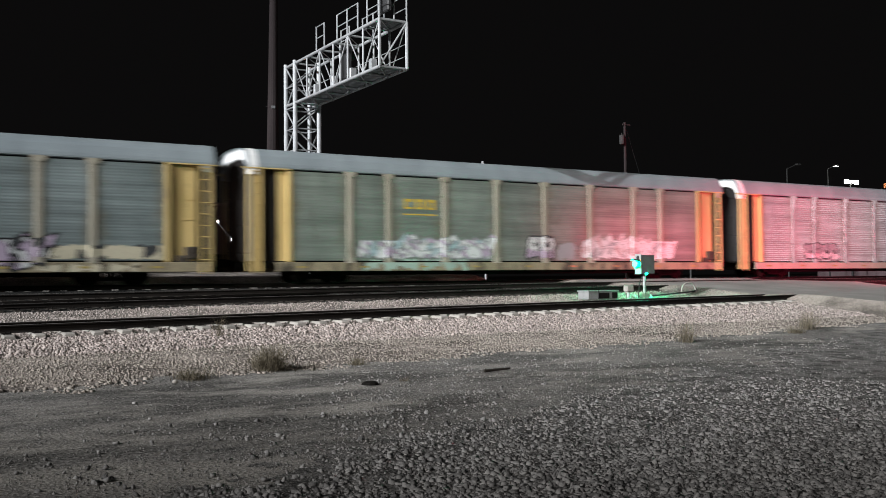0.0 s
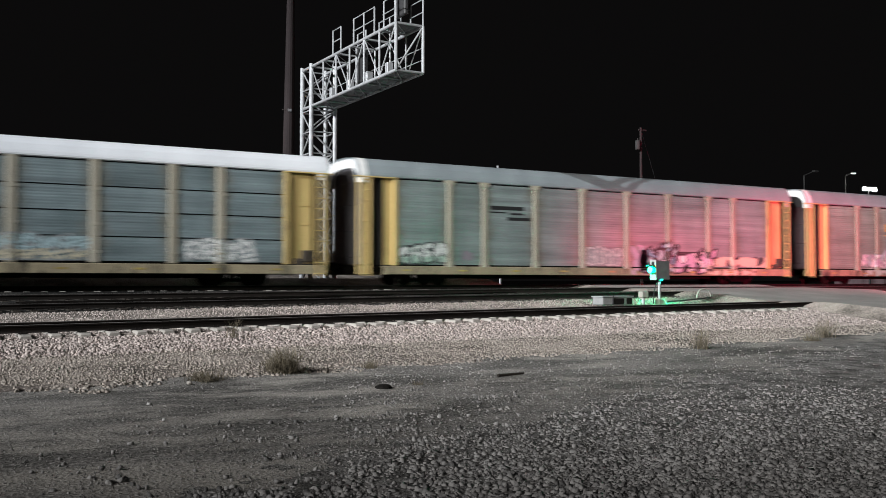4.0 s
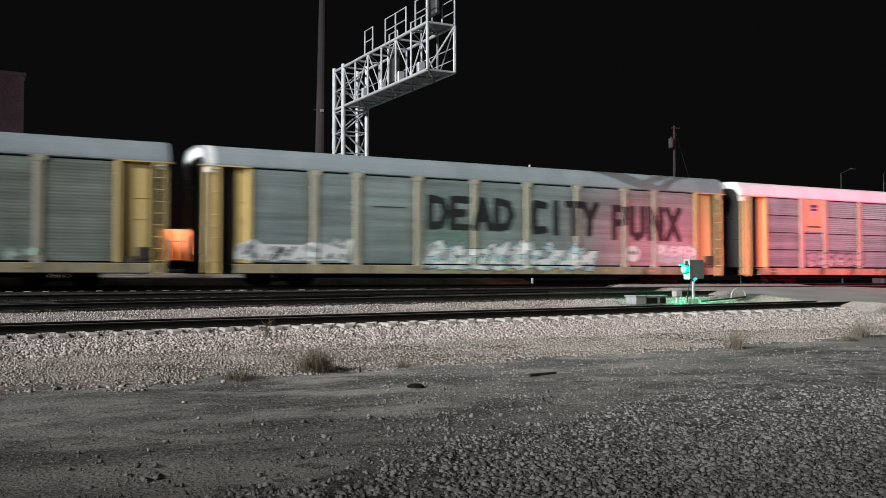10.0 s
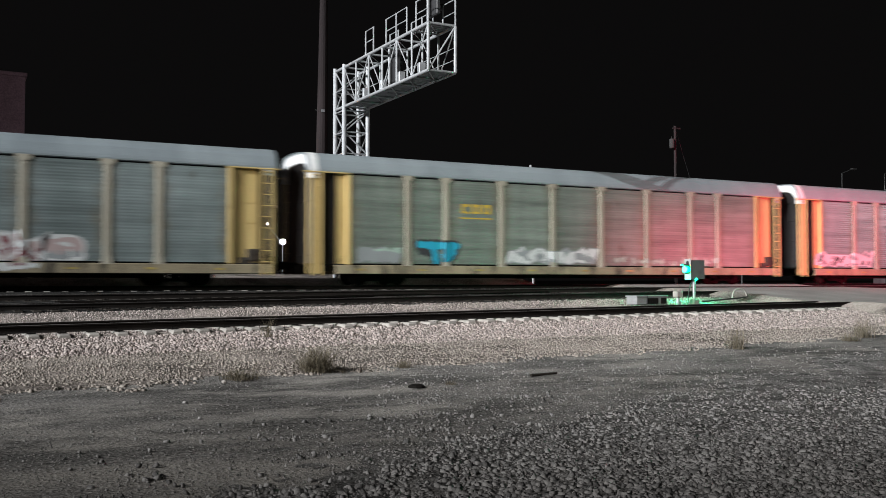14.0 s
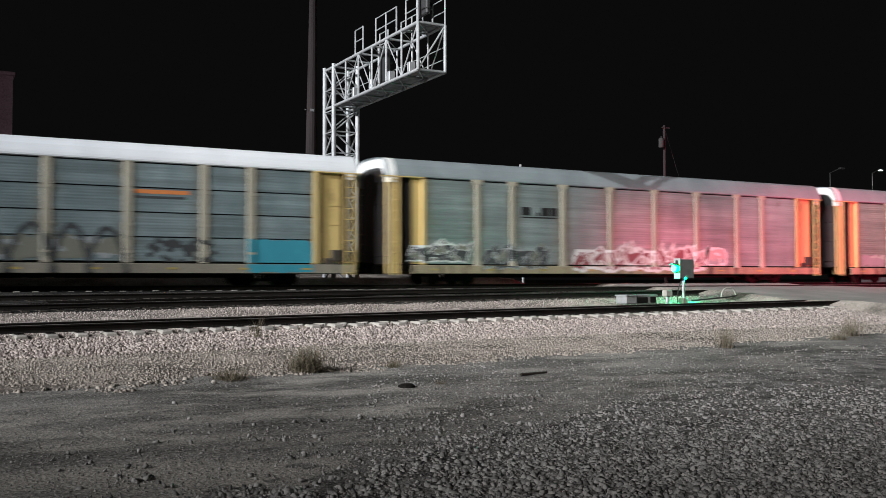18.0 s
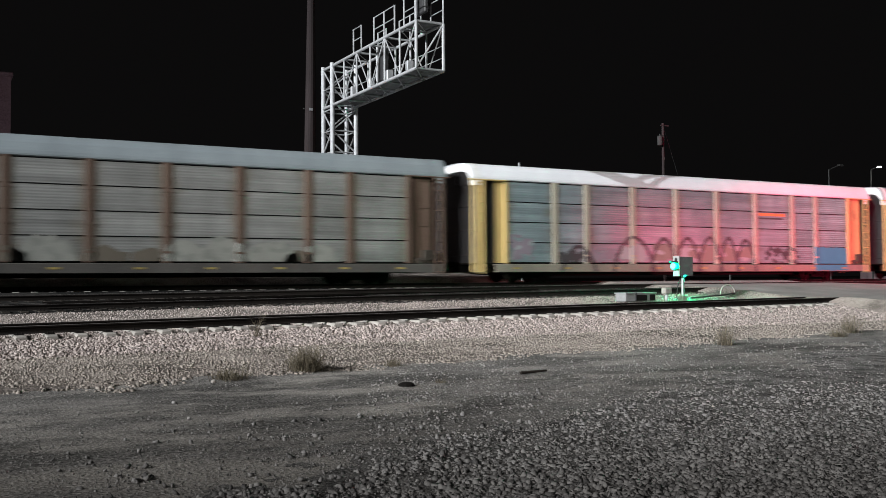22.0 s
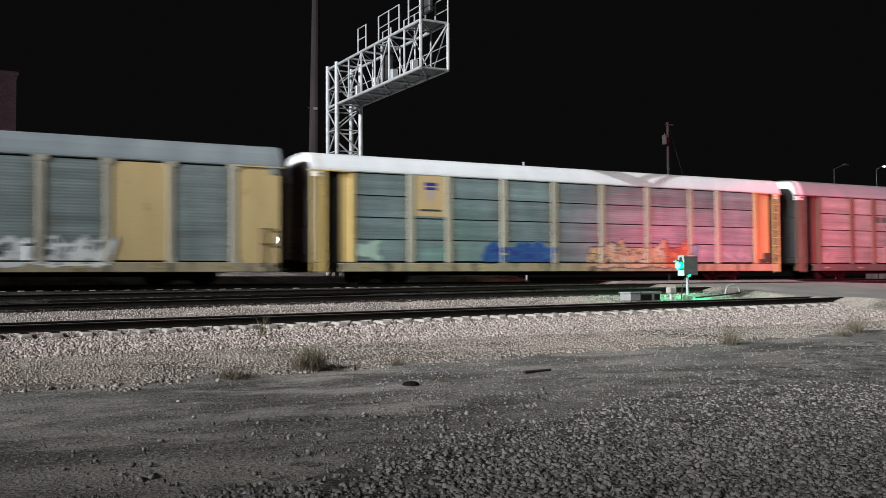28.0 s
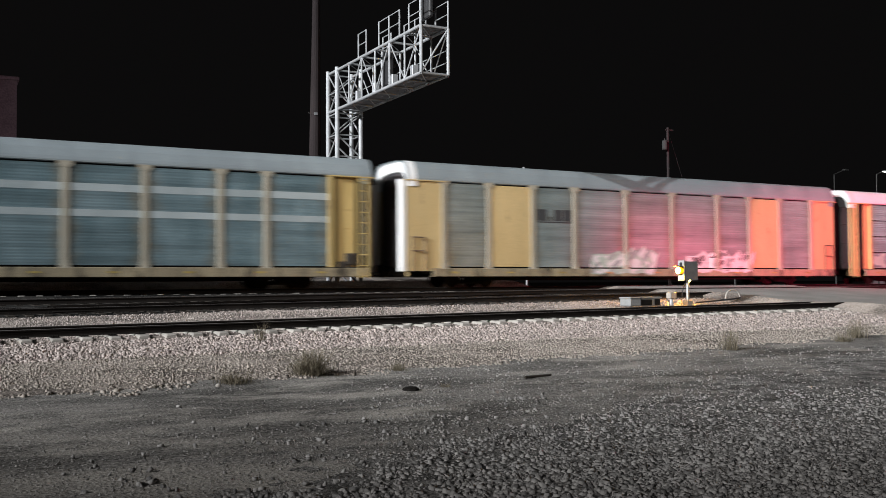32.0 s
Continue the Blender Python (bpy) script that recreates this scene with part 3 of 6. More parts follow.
WHITE_GLARE = paint("white_glare_end", (0.66, 0.66, 0.66), (0.85, 0.85, 0.85), 0.6, (0.3, 0.25, 0.2), 0.76)
DOOR = paint("sooty_brown_end_door", (0.03, 0.03, 0.033), (0.075, 0.072, 0.075), 0.8)
BRAKE = paint("greasy_brown_metal", (0.02, 0.016, 0.013), (0.07, 0.055, 0.04), 0.8)
REFLECT = material("yellow_reflective_tape", (0.22, 0.17, 0.07), (0.5, 0.38, 0.12), 0.3, big=3, fine=30, bump=0.0, rust=(0.1, 0.08, 0.05), rust_at=0.6)
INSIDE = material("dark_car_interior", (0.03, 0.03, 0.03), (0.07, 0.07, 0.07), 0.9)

SHARED = {}


def shared(key, make):
    if key not in SHARED:
        SHARED[key] = make()
    return SHARED[key]


def siding_shape(width, z0, z1, pitch=0.115, depth=0.005):
    """A sheet with horizontal ribs; its outer face looks to -y."""
    n = max(3, round((z1 - z0) / pitch))
    step = (z1 - z0) / (n * 6)
    prof = [(depth * (0.5 - 0.5 * math.cos(k * math.tau / 6)), z0 + k * step) for k in range(n * 6 + 1)]
    back = [(depth + 0.012, z1), (depth + 0.012, z0)]
    return Shape().prism(prof + back, -width / 2, width / 2)


def post_shape():
    s = Shape()
    s.box(-0.12, 0.12, -0.035, 0.09, DECK - 0.03, EAVE - 0.12, 0.012)
    prof = [(-0.12, EAVE - 0.26), (0.12, EAVE - 0.26), (0.25, EAVE - 0.13), (0.25, EAVE - 0.03), (-0.25, EAVE - 0.03), (-0.25, EAVE - 0.13)]
    v = [(x, -0.045, z) for x, z in prof] + [(x, 0.05, z) for x, z in prof]
    s.add(v, [tuple(range(6)), tuple(range(6, 12))] + [(i, (i + 1) % 6, 6 + (i + 1) % 6, 6 + i) for i in range(6)])
    s.add([(-0.12, -0.035, DECK + 0.2), (0.12, -0.035, DECK + 0.2), (0.19, -0.06, DECK - 0.1), (-0.19, -0.06, DECK - 0.1), (-0.12, 0.02, DECK + 0.2), (0.12, 0.02, DECK + 0.2), (0.19, 0.02, DECK - 0.1), (-0.19, 0.02, DECK - 0.1)],
          [(0, 1, 2, 3), (0, 3, 7, 4), (1, 5, 6, 2), (3, 2, 6, 7)])
    return s


def plain_post_shape():
    """A broad flat post without capital or foot."""
    s = Shape().box(-0.15, 0.15, -0.035, 0.09, DECK - 0.05, EAVE - 0.03, 0.015)
    for z in (DECK + 0.35, 2.3, 3.6):
        s.box(-0.17, 0.17, -0.042, 0.05, z - 0.05, z + 0.05, 0.006)
    return s


ARCH = [(-1.64, 4.72), (-1.645, 4.78), (-1.62, 4.88), (-1.5, 5.14), (-1.36, 5.33), (-1.16, 5.43), (-0.7, 5.475), (0, 5.49)]
ARCH = ARCH + [(-y, z) for y, z in ARCH[-2::-1]]


def arch(tall):
    """The roof's outline, raised at the crown by tall metres."""
    return [(y, z + tall * min(1, max(0, (z - 4.78) / 0.5))) for y, z in ARCH]


def roof_shape(tall, h=HALF + 0.02):
    line = arch(tall)
    return Shape().prism(line + [(y * 0.975, z - 0.035) for y, z in line[::-1]], -h, h)


def rib_shape(tall):
    return Shape().prism([(y * 1.0015, z + 0.003) for y, z in arch(tall)], -0.02, 0.02)


def cap_shape(tall):
    """The hood over the end of the roof: a band that follows the arch and comes down at both corners."""
    outer = [(-1.65, 4.42)] + [(y * 1.006, z + 0.008) for y, z in arch(tall)] + [(1.65, 4.42)]
    inner = [(-1.42, 4.42), (-1.38, 4.76), (-1.3, 4.88), (-1.15, 5.02), (-0.95, 5.1), (-0.6, 5.14), (-0.2, 5.15), (0, 5.16)]
    inner = inner + [(-y, z) for y, z in inner[-2::-1]]
    n, m = len(outer), len(inner)
    v = []
    for x, k in ((-0.3, 1.0), (0.05, 1.0), (0.1, 0.985), (0.14, 0.95)):
        v += [(x, y * k, 4.62 + (z - 4.62) * k) for y, z in outer]
    base = len(v)
    v += [(0.14, y, z) for y, z in inner] + [(0.0, y, z) for y, z in inner]
    f = [(r * n + i, r * n + i + 1, (r + 1) * n + i + 1, (r + 1) * n + i) for r in range(3) for i in range(n - 1)]
    for i in range(n - 1):
        a, c = min(m - 1, round(i * (m - 1) / (n - 1))), min(m - 1, round((i + 1) * (m - 1) / (n - 1)))
        q = (3 * n + i, 3 * n + i + 1, base + c, base + a)
        f.append(q if a != c else q[:3])
    f += [(base + i, base + i + 1, base + m + i + 1, base + m + i) for i in range(m - 1)]
    return Shape().add(v, f)


def door_shape(sign):
    """One leaf of the bowed end doors, at the +x end."""
    ys = [i * 0.25 * sign for i in range(0, 7)]
    v, n = [], len(ys)
    for z in (DECK, 2.3, 3.6, 5.2):
        v += [(0.12 * (1 - (y / 1.6) ** 2), y + 0.01 * sign, z) for y in ys]
    f = [(k * n + i, k * n + i + 1, (k + 1) * n + i + 1, (k + 1) * n + i) for k in range(3) for i in range(n - 1)]
    s = Shape().add(v, f)
    for z in (1.25, 2.4, 3.5, 4.5):
        for i in range(n - 1):
            y0, y1 = ys[i], ys[i + 1]
            s.tube((0.13 * (1 - (y0 / 1.6) ** 2) + 0.01, y0, z), (0.13 * (1 - (y1 / 1.6) ** 2) + 0.01, y1, z), 0.03, 5)
    return s


def wheelset_shape():
    s = Shape()
    for sgn in (-1, 1):
        prof = [(0.66, 0.05), (0.66, 0.16), (0.70, 0.2), (0.71, 0.34), (0.675, 0.36), (0.675, 0.445), (0.70, 0.45), (0.72, 0.42), (0.80, 0.415), (0.80, 0.36), (0.765, 0.34), (0.75, 0.2), (0.80, 0.13), (0.80, 0.02)]
        s.lathe([(sgn * a, r) for a, r in prof], 28)
        for k in range(3):
            a = k * math.tau / 3
            s.tube((0.28 * math.cos(a), sgn * 0.73, 0.28 * math.sin(a)), (0.28 * math.cos(a), sgn * 0.775, 0.28 * math.sin(a)), 0.035, 6)
    s.tube((0, -0.95, 0), (0, 0.95, 0), 0.075, 12)
    return s


def truck_shape():
    s = Shape()
    for sgn in (-1, 1):
        y = sgn * 0.99
        y0, y1 = y - 0.07, y + 0.07
        s.box(-1.15, 1.15, y0, y1, 0.56, 0.68, 0.02)
        s.box(-0.55, 0.55, y0, y1, 0.16, 0.27, 0.02)
        for d in (-1, 1):
            prof = [(d * 0.5, 0.17), (d * 0.62, 0.2), (d * 0.98, 0.55), (d * 0.72, 0.55)]
            v = [(x, y0, z) for x, z in prof] + [(x, y1, z) for x, z in prof]
            s.add(v, [(0, 1, 2, 3), (4, 5, 6, 7)] + [(i, (i + 1) % 4, 4 + (i + 1) % 4, 4 + i) for i in range(4)])
            s.box(d * 0.89 - 0.14, d * 0.89 + 0.14, y0 - 0.02, y1 + 0.02, 0.32, 0.56, 0.02)
            s.box(d * 0.36 - 0.05, d * 0.36 + 0.05, y0, y1, 0.25, 0.57)
        for d in (-0.18, 0, 0.18):
            s.tube((d, y, 0.27), (d, y, 0.48), 0.07, 8)
    s.box(-0.2, 0.2, -1.12, 1.12, 0.46, 0.62, 0.03)
    s.box(-0.5, 0.5, -0.5, 0.5, 0.6, 0.72)
    return s


def under_shape():
    s = Shape()
    s.box(-13.6, 13.6, -0.35, 0.35, 0.5, 0.84, 0.02)
    s.box(-8.6, 8.6, -0.3, 0.3, 0.31, 0.5, 0.02)
    for k in range(-6, 7):
        s.box(k * 2.1 - 0.08, k * 2.1 + 0.08, -1.5, 1.5, 0.6, 0.84)
    s.box(-2.6, -0.9, -1.1, -0.5, 0.32, 0.62, 0.03)
    s.tube((1.0, -0.8, 0.55), (2.4, -0.8, 0.55), 0.2, 12)
    s.tube((-8.5, -0.9, 0.5), (8.5, -0.9, 0.62), 0.03, 6)
    s.box(-13.5, 13.5, -1.52, 1.52, 0.84, 0.9)
    for z in (2.3, 3.6):
        s.box(-12.4, 12.4, -1.25, 1.25, z, z + 0.05)
    return s


def coupler_shape():
    s = Shape()
    s.box(13.5, 14.05, -0.12, 0.12, 0.72, 0.96, 0.02)
    s.box(13.92, 14.24, -0.2, 0.2, 0.66, 1.0, 0.04)
    s.tube((13.6, -0.35, 0.8), (13.9, -0.3, 0.5), 0.025, 6)
    s.tube((13.9, -0.3, 0.5), (14.15, -0.28, 0.55), 0.025, 6)
    return s


def sill_shape():
    s = Shape()
    s.prism([(-0.02, 0.47), (-0.055, 0.49), (-0.055, 0.83), (-0.02, 0.85), (0.1, 0.85), (0.1, 0.81), (0.0, 0.79), (0.0, 0.53), (0.1, 0.51), (0.1, 0.47)], -12.3, HALF - 0.1)
    return s


def ladder_shape():
    s = Shape()
    for x in (-0.18, 0.18):
        s.box(x - 0.025, x + 0.025, -0.09, -0.03, 0.4, 4.65, 0.006)
    for k in range(10):
        s.tube((-0.18, -0.075, 0.5 + k * 0.45), (0.18, -0.075, 0.5 + k * 0.45), 0.018, 6)
    return s


def autorack(k, spec):
    """A closed car carrier. Its space: x along the track, z = 0 on the rails."""
    car = thing("autorack_car", spec["label"], "railway car", pose(START - PITCH * k, TRAIN_Y, RAIL_Z), group="car carriers of the train")
    wall, post, end = spec["wall"], spec["post"], spec["end"]
    for sgn in (-1, 1):
        turn = pose(0, sgn * WIDE, 0, 0, 0, 0 if sgn < 0 else 180)
        edges = spec.get("edges") or [-p for p in POSTS[::-1]] + POSTS
        for i in range(9):
            a, b = edges[i] + 0.06, edges[i + 1] - 0.06
            w, c = b - a, (a + b) / 2
            mt = wall
            solid = (i if sgn < 0 else 8 - i) in spec.get("solid", ())
            spots = [(DECK, EAVE - 0.13)]
            if spec["rows"]:
                lines = [DECK + (EAVE - 0.1 - DECK) * q / 4 for q in range(5)]
                spots = [(lines[r] + 0.025, lines[r + 1] - 0.025) for r in range(4)]
            if spec.get("strips"):
                cuts = [DECK] + [z for pair in spec["strips"] for z in pair] + [EAVE - 0.13]
                spots = [(a0 + 0.002, b0 - 0.002) for a0, b0 in zip(cuts[::2], cuts[1::2])]
                for z0, z1 in spec["strips"]:
                    me = shared(("strip", round(w, 2), z0), lambda: Shape().box(-w / 2, w / 2, -0.003, 0.03, z0, z1, 0.004).mesh("strip", STRIP))
                    part("strip", me, None, car, "bright smooth galvanised strip", turn @ pose(c if sgn < 0 else -c, 0, 0))
            for r, (z0, z1) in enumerate(spots):
                if solid:
                    me = shared(("flat", round(w, 2), r, spec["rows"], spec["solidmat"].name), lambda: Shape().box(-w / 2, w / 2, -0.004, 0.03, z0, z1, 0.006).mesh("panel", spec["solidmat"]))
                    nm = "plate"
                else:
                    me = shared(("siding", round(w, 2), r, spec["rows"], round(z0, 2), mt.name), lambda: siding_shape(w, z0, z1, depth=0.013 if mt is SILVER else 0.005).mesh("panel", mt))
                    nm = "panel"
                x = c if sgn < 0 else -c
                part(nm, me, None, car, m=turn @ pose(x, 0, 0))
        for p in edges:
            if abs(p) > 11 and not spec.get("flush"):
                part("end_stile", shared(("stile", end.name), lambda: Shape().box(-0.1, 0.1, -0.03, 0.09, DECK - 0.05, EAVE - 0.06, 0.012).mesh("end_stile", end)), None, car, m=turn @ pose(p, 0, 0))
                continue
            part("post", shared(("post", post.name, spec["rows"]), lambda: (plain_post_shape() if spec["rows"] else post_shape()).mesh("post", post)), None, car, m=turn @ pose(p, 0, 0))
        sill = part("side_sill", shared(("sill", spec["sill"].name), lambda: sill_shape().mesh("side_sill", spec["sill"])), None, car, m=turn)
        for x in (-11.2, -8.3, -5.4, -2.6, 0.4, 3.1, 5.9, 8.7, 11.3):
            part("reflector", shared("reflector", lambda: Shape().box(-0.2, 0.2, -0.062, -0.05, 0.62, 0.7, 0.003).mesh("reflector", REFLECT)), None, sill, "small yellow reflective strip", pose(x, 0, 0))
        for d in (-1, 1):
            if spec.get("flush"):
                pl = part("end_plate", shared(("flush", end.name), lambda: Shape().box(-0.93, 0.93, -0.004, 0.05, DECK - 0.2, EAVE - 0.02, 0.01).mesh("end_plate", end)), None, car, m=turn @ pose(d * 12.62, 0, 0))
                part("grab_rail", shared("grab", lambda: Shape().tube((-0.3, -0.08, 0.7), (-0.3, -0.08, 2.2), 0.025, 6).tube((0.3, -0.08, 0.7), (0.3, -0.08, 2.2), 0.025, 6).tube((-0.3, -0.08, 2.2), (0.3, -0.08, 2.2), 0.025, 6).tube((-0.3, -0.08, 1.6), (0.3, -0.08, 1.6), 0.025, 6).mesh("grab_rail", RUSTY)), None, pl, m=pose(d * 0.4, 0, 0))
            else:
                # the plate is narrow beside the ladder's dark bay and broad at the other end
                w, c = (0.24, -12.02) if d < 0 else (0.42, 12.44)
                part("end_plate", shared(("plate", end.name, d), lambda: Shape().box(-w, w, 0.1, 0.13, DECK - 0.1, EAVE - 0.05, 0.01).box(-w + 0.02, w - 0.02, 0.08, 0.11, 2.5, 2.53).box(-w + 0.02, w - 0.02, 0.08, 0.11, 3.3, 3.33).mesh("end_plate", end)), None, car, m=turn @ pose(c, 0, 0))
                # the bay's shade is painted into this back plate
                part("recess", shared("recess", lambda: Shape().box(-0.5, 0.5, 0.5, 0.53, 0.47, EAVE - 0.05, 0.01).box(-0.5, -0.47, 0.28, 0.5, 0.47, EAVE - 0.05, 0.005).mesh("recess", SHADED_YELLOW)), None, car, "recess beside the ladder, its shade painted dark", turn @ pose(d * 12.7, 0, 0))
                if d < 0:
                    ld = part("ladder_plate", shared(("lplate", end.name), lambda: Shape().box(-0.18, 0.18, 0.03, 0.07, 0.5, EAVE - 0.1, 0.01).mesh("ladder_plate", end)), None, car, m=turn @ pose(-13.13, 0, 0))
                    part("ladder", shared(("ladder", end.name), lambda: ladder_shape().mesh("ladder", end)), None, ld)
                else:
                    part("ladder", shared(("ladder", end.name), lambda: ladder_shape().mesh("ladder", end)), None, car, m=turn @ pose(13.2, 0, 0))
                if sgn * d < 0:
                    br = part("hand_brake", shared("brake", lambda: Shape().box(-0.32, 0.26, -0.02, 0.2, 0.98, 1.46, 0.04).box(-0.62, -0.16, 0.02, 0.16, 0.84, 1.12, 0.03).tube((-0.05, 0.0, 0.5), (-0.05, 0.0, 1.1), 0.03, 6).mesh("hand_brake", BRAKE)), None, car, "dark brown hand brake gear", turn @ pose(d * 12.72, 0, 0))
                    part("brake_wheel", shared("bwheel", lambda: Shape().lathe([(-0.05, 0.2), (-0.03, 0.23), (-0.01, 0.2), (-0.03, 0.19), (-0.05, 0.2)], 16).tube((-0.2, -0.03, 0), (0.2, -0.03, 0), 0.015, 5).tube((0, -0.03, -0.2), (0, -0.03, 0.2), 0.015, 5).mesh("brake_wheel", BRAKE)), None, br, m=pose(0.1, -0.02, 1.25))
            part("corner_post", shared(("corner", end.name), lambda: Shape().box(-0.035, 0.035, 0.0, 0.07, 0.48, EAVE, 0.012).mesh("corner_post", end)), None, car, m=turn @ pose(d * 13.52, 0, 0))
            part("eave_bracket", shared(("bracket", end.name), lambda: Shape().box(-1.0, 1.0, -0.07, 0.05, EAVE - 0.1, EAVE - 0.05, 0.006).mesh("eave_bracket", end)), None, car, m=turn @ pose(d * 12.7, 0, 0))
    tall = spec.get("tall", 0.02 if spec["roof"] is ROOF_WHITE else 0.09)
    roof = part("roof", shared(("roof", spec["roof"].name, tall), lambda: roof_shape(tall).mesh("roof", spec["roof"])), None, car)
    for i in range(11):
        part("roof_seam", shared(("rib", spec["roof"].name, tall), lambda: rib_shape(tall).mesh("roof_seam", spec["roof"])), None, roof, m=pose(-13.2 + i * 2.64, 0, 0))
    for d in (-1, 1):
        turn = pose(0, 0, 0, 0, 0, 0 if d > 0 else 180)
        # left hoods white, the floods' glare painted in; right hoods match the roof
        hood = spec["cap"] if d < 0 else spec["roof"]
        part("roof_end", shared(("cap", hood.name, tall), lambda: cap_shape(tall).mesh("roof_end", hood)), None, car, "sloping roof end", turn @ pose(HALF - 0.2, 0, 0))
        for s in (-1, 1):
            part("end_door", shared(("door", s), lambda: door_shape(s).mesh("end_door", DOOR)), None, car, m=turn @ pose(HALF - 0.28, 0, 0))
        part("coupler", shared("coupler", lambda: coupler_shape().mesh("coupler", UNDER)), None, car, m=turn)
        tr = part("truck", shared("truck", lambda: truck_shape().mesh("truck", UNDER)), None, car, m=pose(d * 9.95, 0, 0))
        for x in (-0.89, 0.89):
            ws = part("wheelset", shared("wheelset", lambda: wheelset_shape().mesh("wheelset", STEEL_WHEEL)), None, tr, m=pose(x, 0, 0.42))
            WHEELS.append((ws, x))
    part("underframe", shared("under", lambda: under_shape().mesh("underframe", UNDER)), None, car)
    # added box in the hollow car: the shade inside is in its colour
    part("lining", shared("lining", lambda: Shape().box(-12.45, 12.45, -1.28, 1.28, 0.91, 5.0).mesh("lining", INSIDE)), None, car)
    if spec.get("flush"):
        for y in (-1, 1):
            part("end_post", Shape().box(-13.82, -13.59, min(y * 1.62, y * 1.2), max(y * 1.62, y * 1.2), 0.7, 4.72, 0.02), WHITE_GLARE, car, "broad white end post")
    CARS.append((car, k))
    return car


CARS, WHEELS = [], []


def spec(label, wall, post=PALE, end=YELLOW, roof=ROOF_GREY, rows=False, sill=None, cap=None, **more):
    return dict(label=label, wall=wall, post=post, end=end, roof=roof, rows=rows, sill=sill or (SILL if post is PALE else post), cap=cap or WHITE_GLARE, **more)


TRAIN = {
    -1: spec("bright silver car carrier with yellow ends", SILVER, post=SILVER, roof=ROOF_GREY, sill=PALE),
    0: spec("olive-grey ribbed car carrier with cream posts and white graffiti", SIDING_DARK),
    1: spec("grey ribbed car carrier with yellow posts and purple graffiti", SIDING),
    2: spec("blue-grey car carrier with white roof and a yellow emblem panel", SIDING_BLUE, roof=ROOF_WHITE, rows=True),
    3: spec("grey car carrier with large black graffiti letters", SIDING),
    4: spec("olive-grey car carrier with yellow ends and bright blue graffiti", SIDING_DARK),
    5: spec("grey-green car carrier with white and grey graffiti along its foot", SIDING),
    6: spec("blue-grey car carrier with white roof and dark arched graffiti", SIDING_BLUE, roof=ROOF_WHITE, rows=True, sill=WORN_SILL),
    7: spec("pale grey car carrier with rust-brown posts and ends", SIDING_PALE, post=RUSTY, end=RUSTY, rows=True, sill=SOOTY_SILL),
    8: spec("blue-grey car carrier with white roof, emblem panel and coloured graffiti", SIDING_BLUE, roof=ROOF_WHITE, rows=True),
    9: spec("car carrier with broad yellow plates between grey ribbed panels", SIDING, post=PALE, end=TAN, solid=(1, 7), solidmat=TAN, edges=[-11.72, -9.4, -7.0, -4.6, -1.5, 1.5, 4.6, 6.9, 9.2, 11.65], flush=True, tall=0.14),
    10: spec("blue-grey car carrier with smooth shining panels and cream posts", SIDING_TEAL, strips=((2.72, 2.98), (3.66, 3.94))),
}
for number, details in TRAIN.items():
    autorack(number, details)


# ---------------------------------------------------------------- graffiti, lettering and emblems on the cars' sides
def colour(name, rgb, rough=0.5):
    return material(name, tuple(c * 0.72 for c in rgb), rgb, rough, big=2.0, fine=18, bump=0.05, streak=0.4)


INK = {
    "deep": colour("dull_blue_spray", (0.05, 0.14, 0.32)),
    "beige": colour("beige_paint_remains", (0.33, 0.33, 0.3)), "dust": colour("dusty_grey_paint", (0.27, 0.275, 0.25)), "dirt": colour("brown_dirt", (0.15, 0.128, 0.1), 0.8),
    "white": colour("white_spray", (0.72, 0.73, 0.73)), "grey": colour("grey_spray", (0.34, 0.36, 0.37)), "black": colour("black_spray", (0.02, 0.02, 0.022)),
    "char": colour("charcoal_spray", (0.06, 0.062, 0.066)), "ice": colour("ice_blue_spray", (0.42, 0.56, 0.6)), "blue": colour("bright_blue_spray", (0.03, 0.42, 0.62)),
    "navy": colour("deep_blue_spray", (0.03, 0.08, 0.28)), "turq": colour("turquoise_spray", (0.05, 0.3, 0.4)), "lilac": colour("lilac_spray", (0.5, 0.4, 0.52)),
    "pink": colour("pale_pink_spray", (0.52, 0.4, 0.39)), "orange": colour("orange_spray", (0.72, 0.24, 0.08)), "mint": colour("pale_mint_spray", (0.42, 0.55, 0.48)),
    "cream": colour("cream_spray", (0.62, 0.56, 0.42)), "yellow": colour("lettering_yellow", (0.66, 0.46, 0.08)), "green": colour("dark_green_lettering", (0.05, 0.085, 0.07)),
    "tan": colour("faded_panel_yellow", (0.6, 0.44, 0.24)), "olive": colour("olive_grey_spray", (0.2, 0.2, 0.165)), "red": colour("dull_red_spray", (0.42, 0.1, 0.05)), "purple": colour("dull_purple_spray", (0.25, 0.21, 0.25)), "maroon": colour("maroon_spray", (0.24, 0.075, 0.085)), "peach": colour("peach_spray", (0.6, 0.4, 0.26)), "lime": colour("lime_spray", (0.42, 0.44, 0.12)), "sky": colour("sky_blue_spray", (0.2, 0.42, 0.52)), "royal": colour("emblem_blue", (0.03, 0.05, 0.24)),
}


def surface_y(x, edges):
    """How far out the car's side stands at x: posts are proud of the siding."""
    y = np.full_like(x, -WIDE - 0.005)
    for p in edges:
        y = np.where(np.abs(x - p) < 0.13, -WIDE - 0.041, y)
    return y


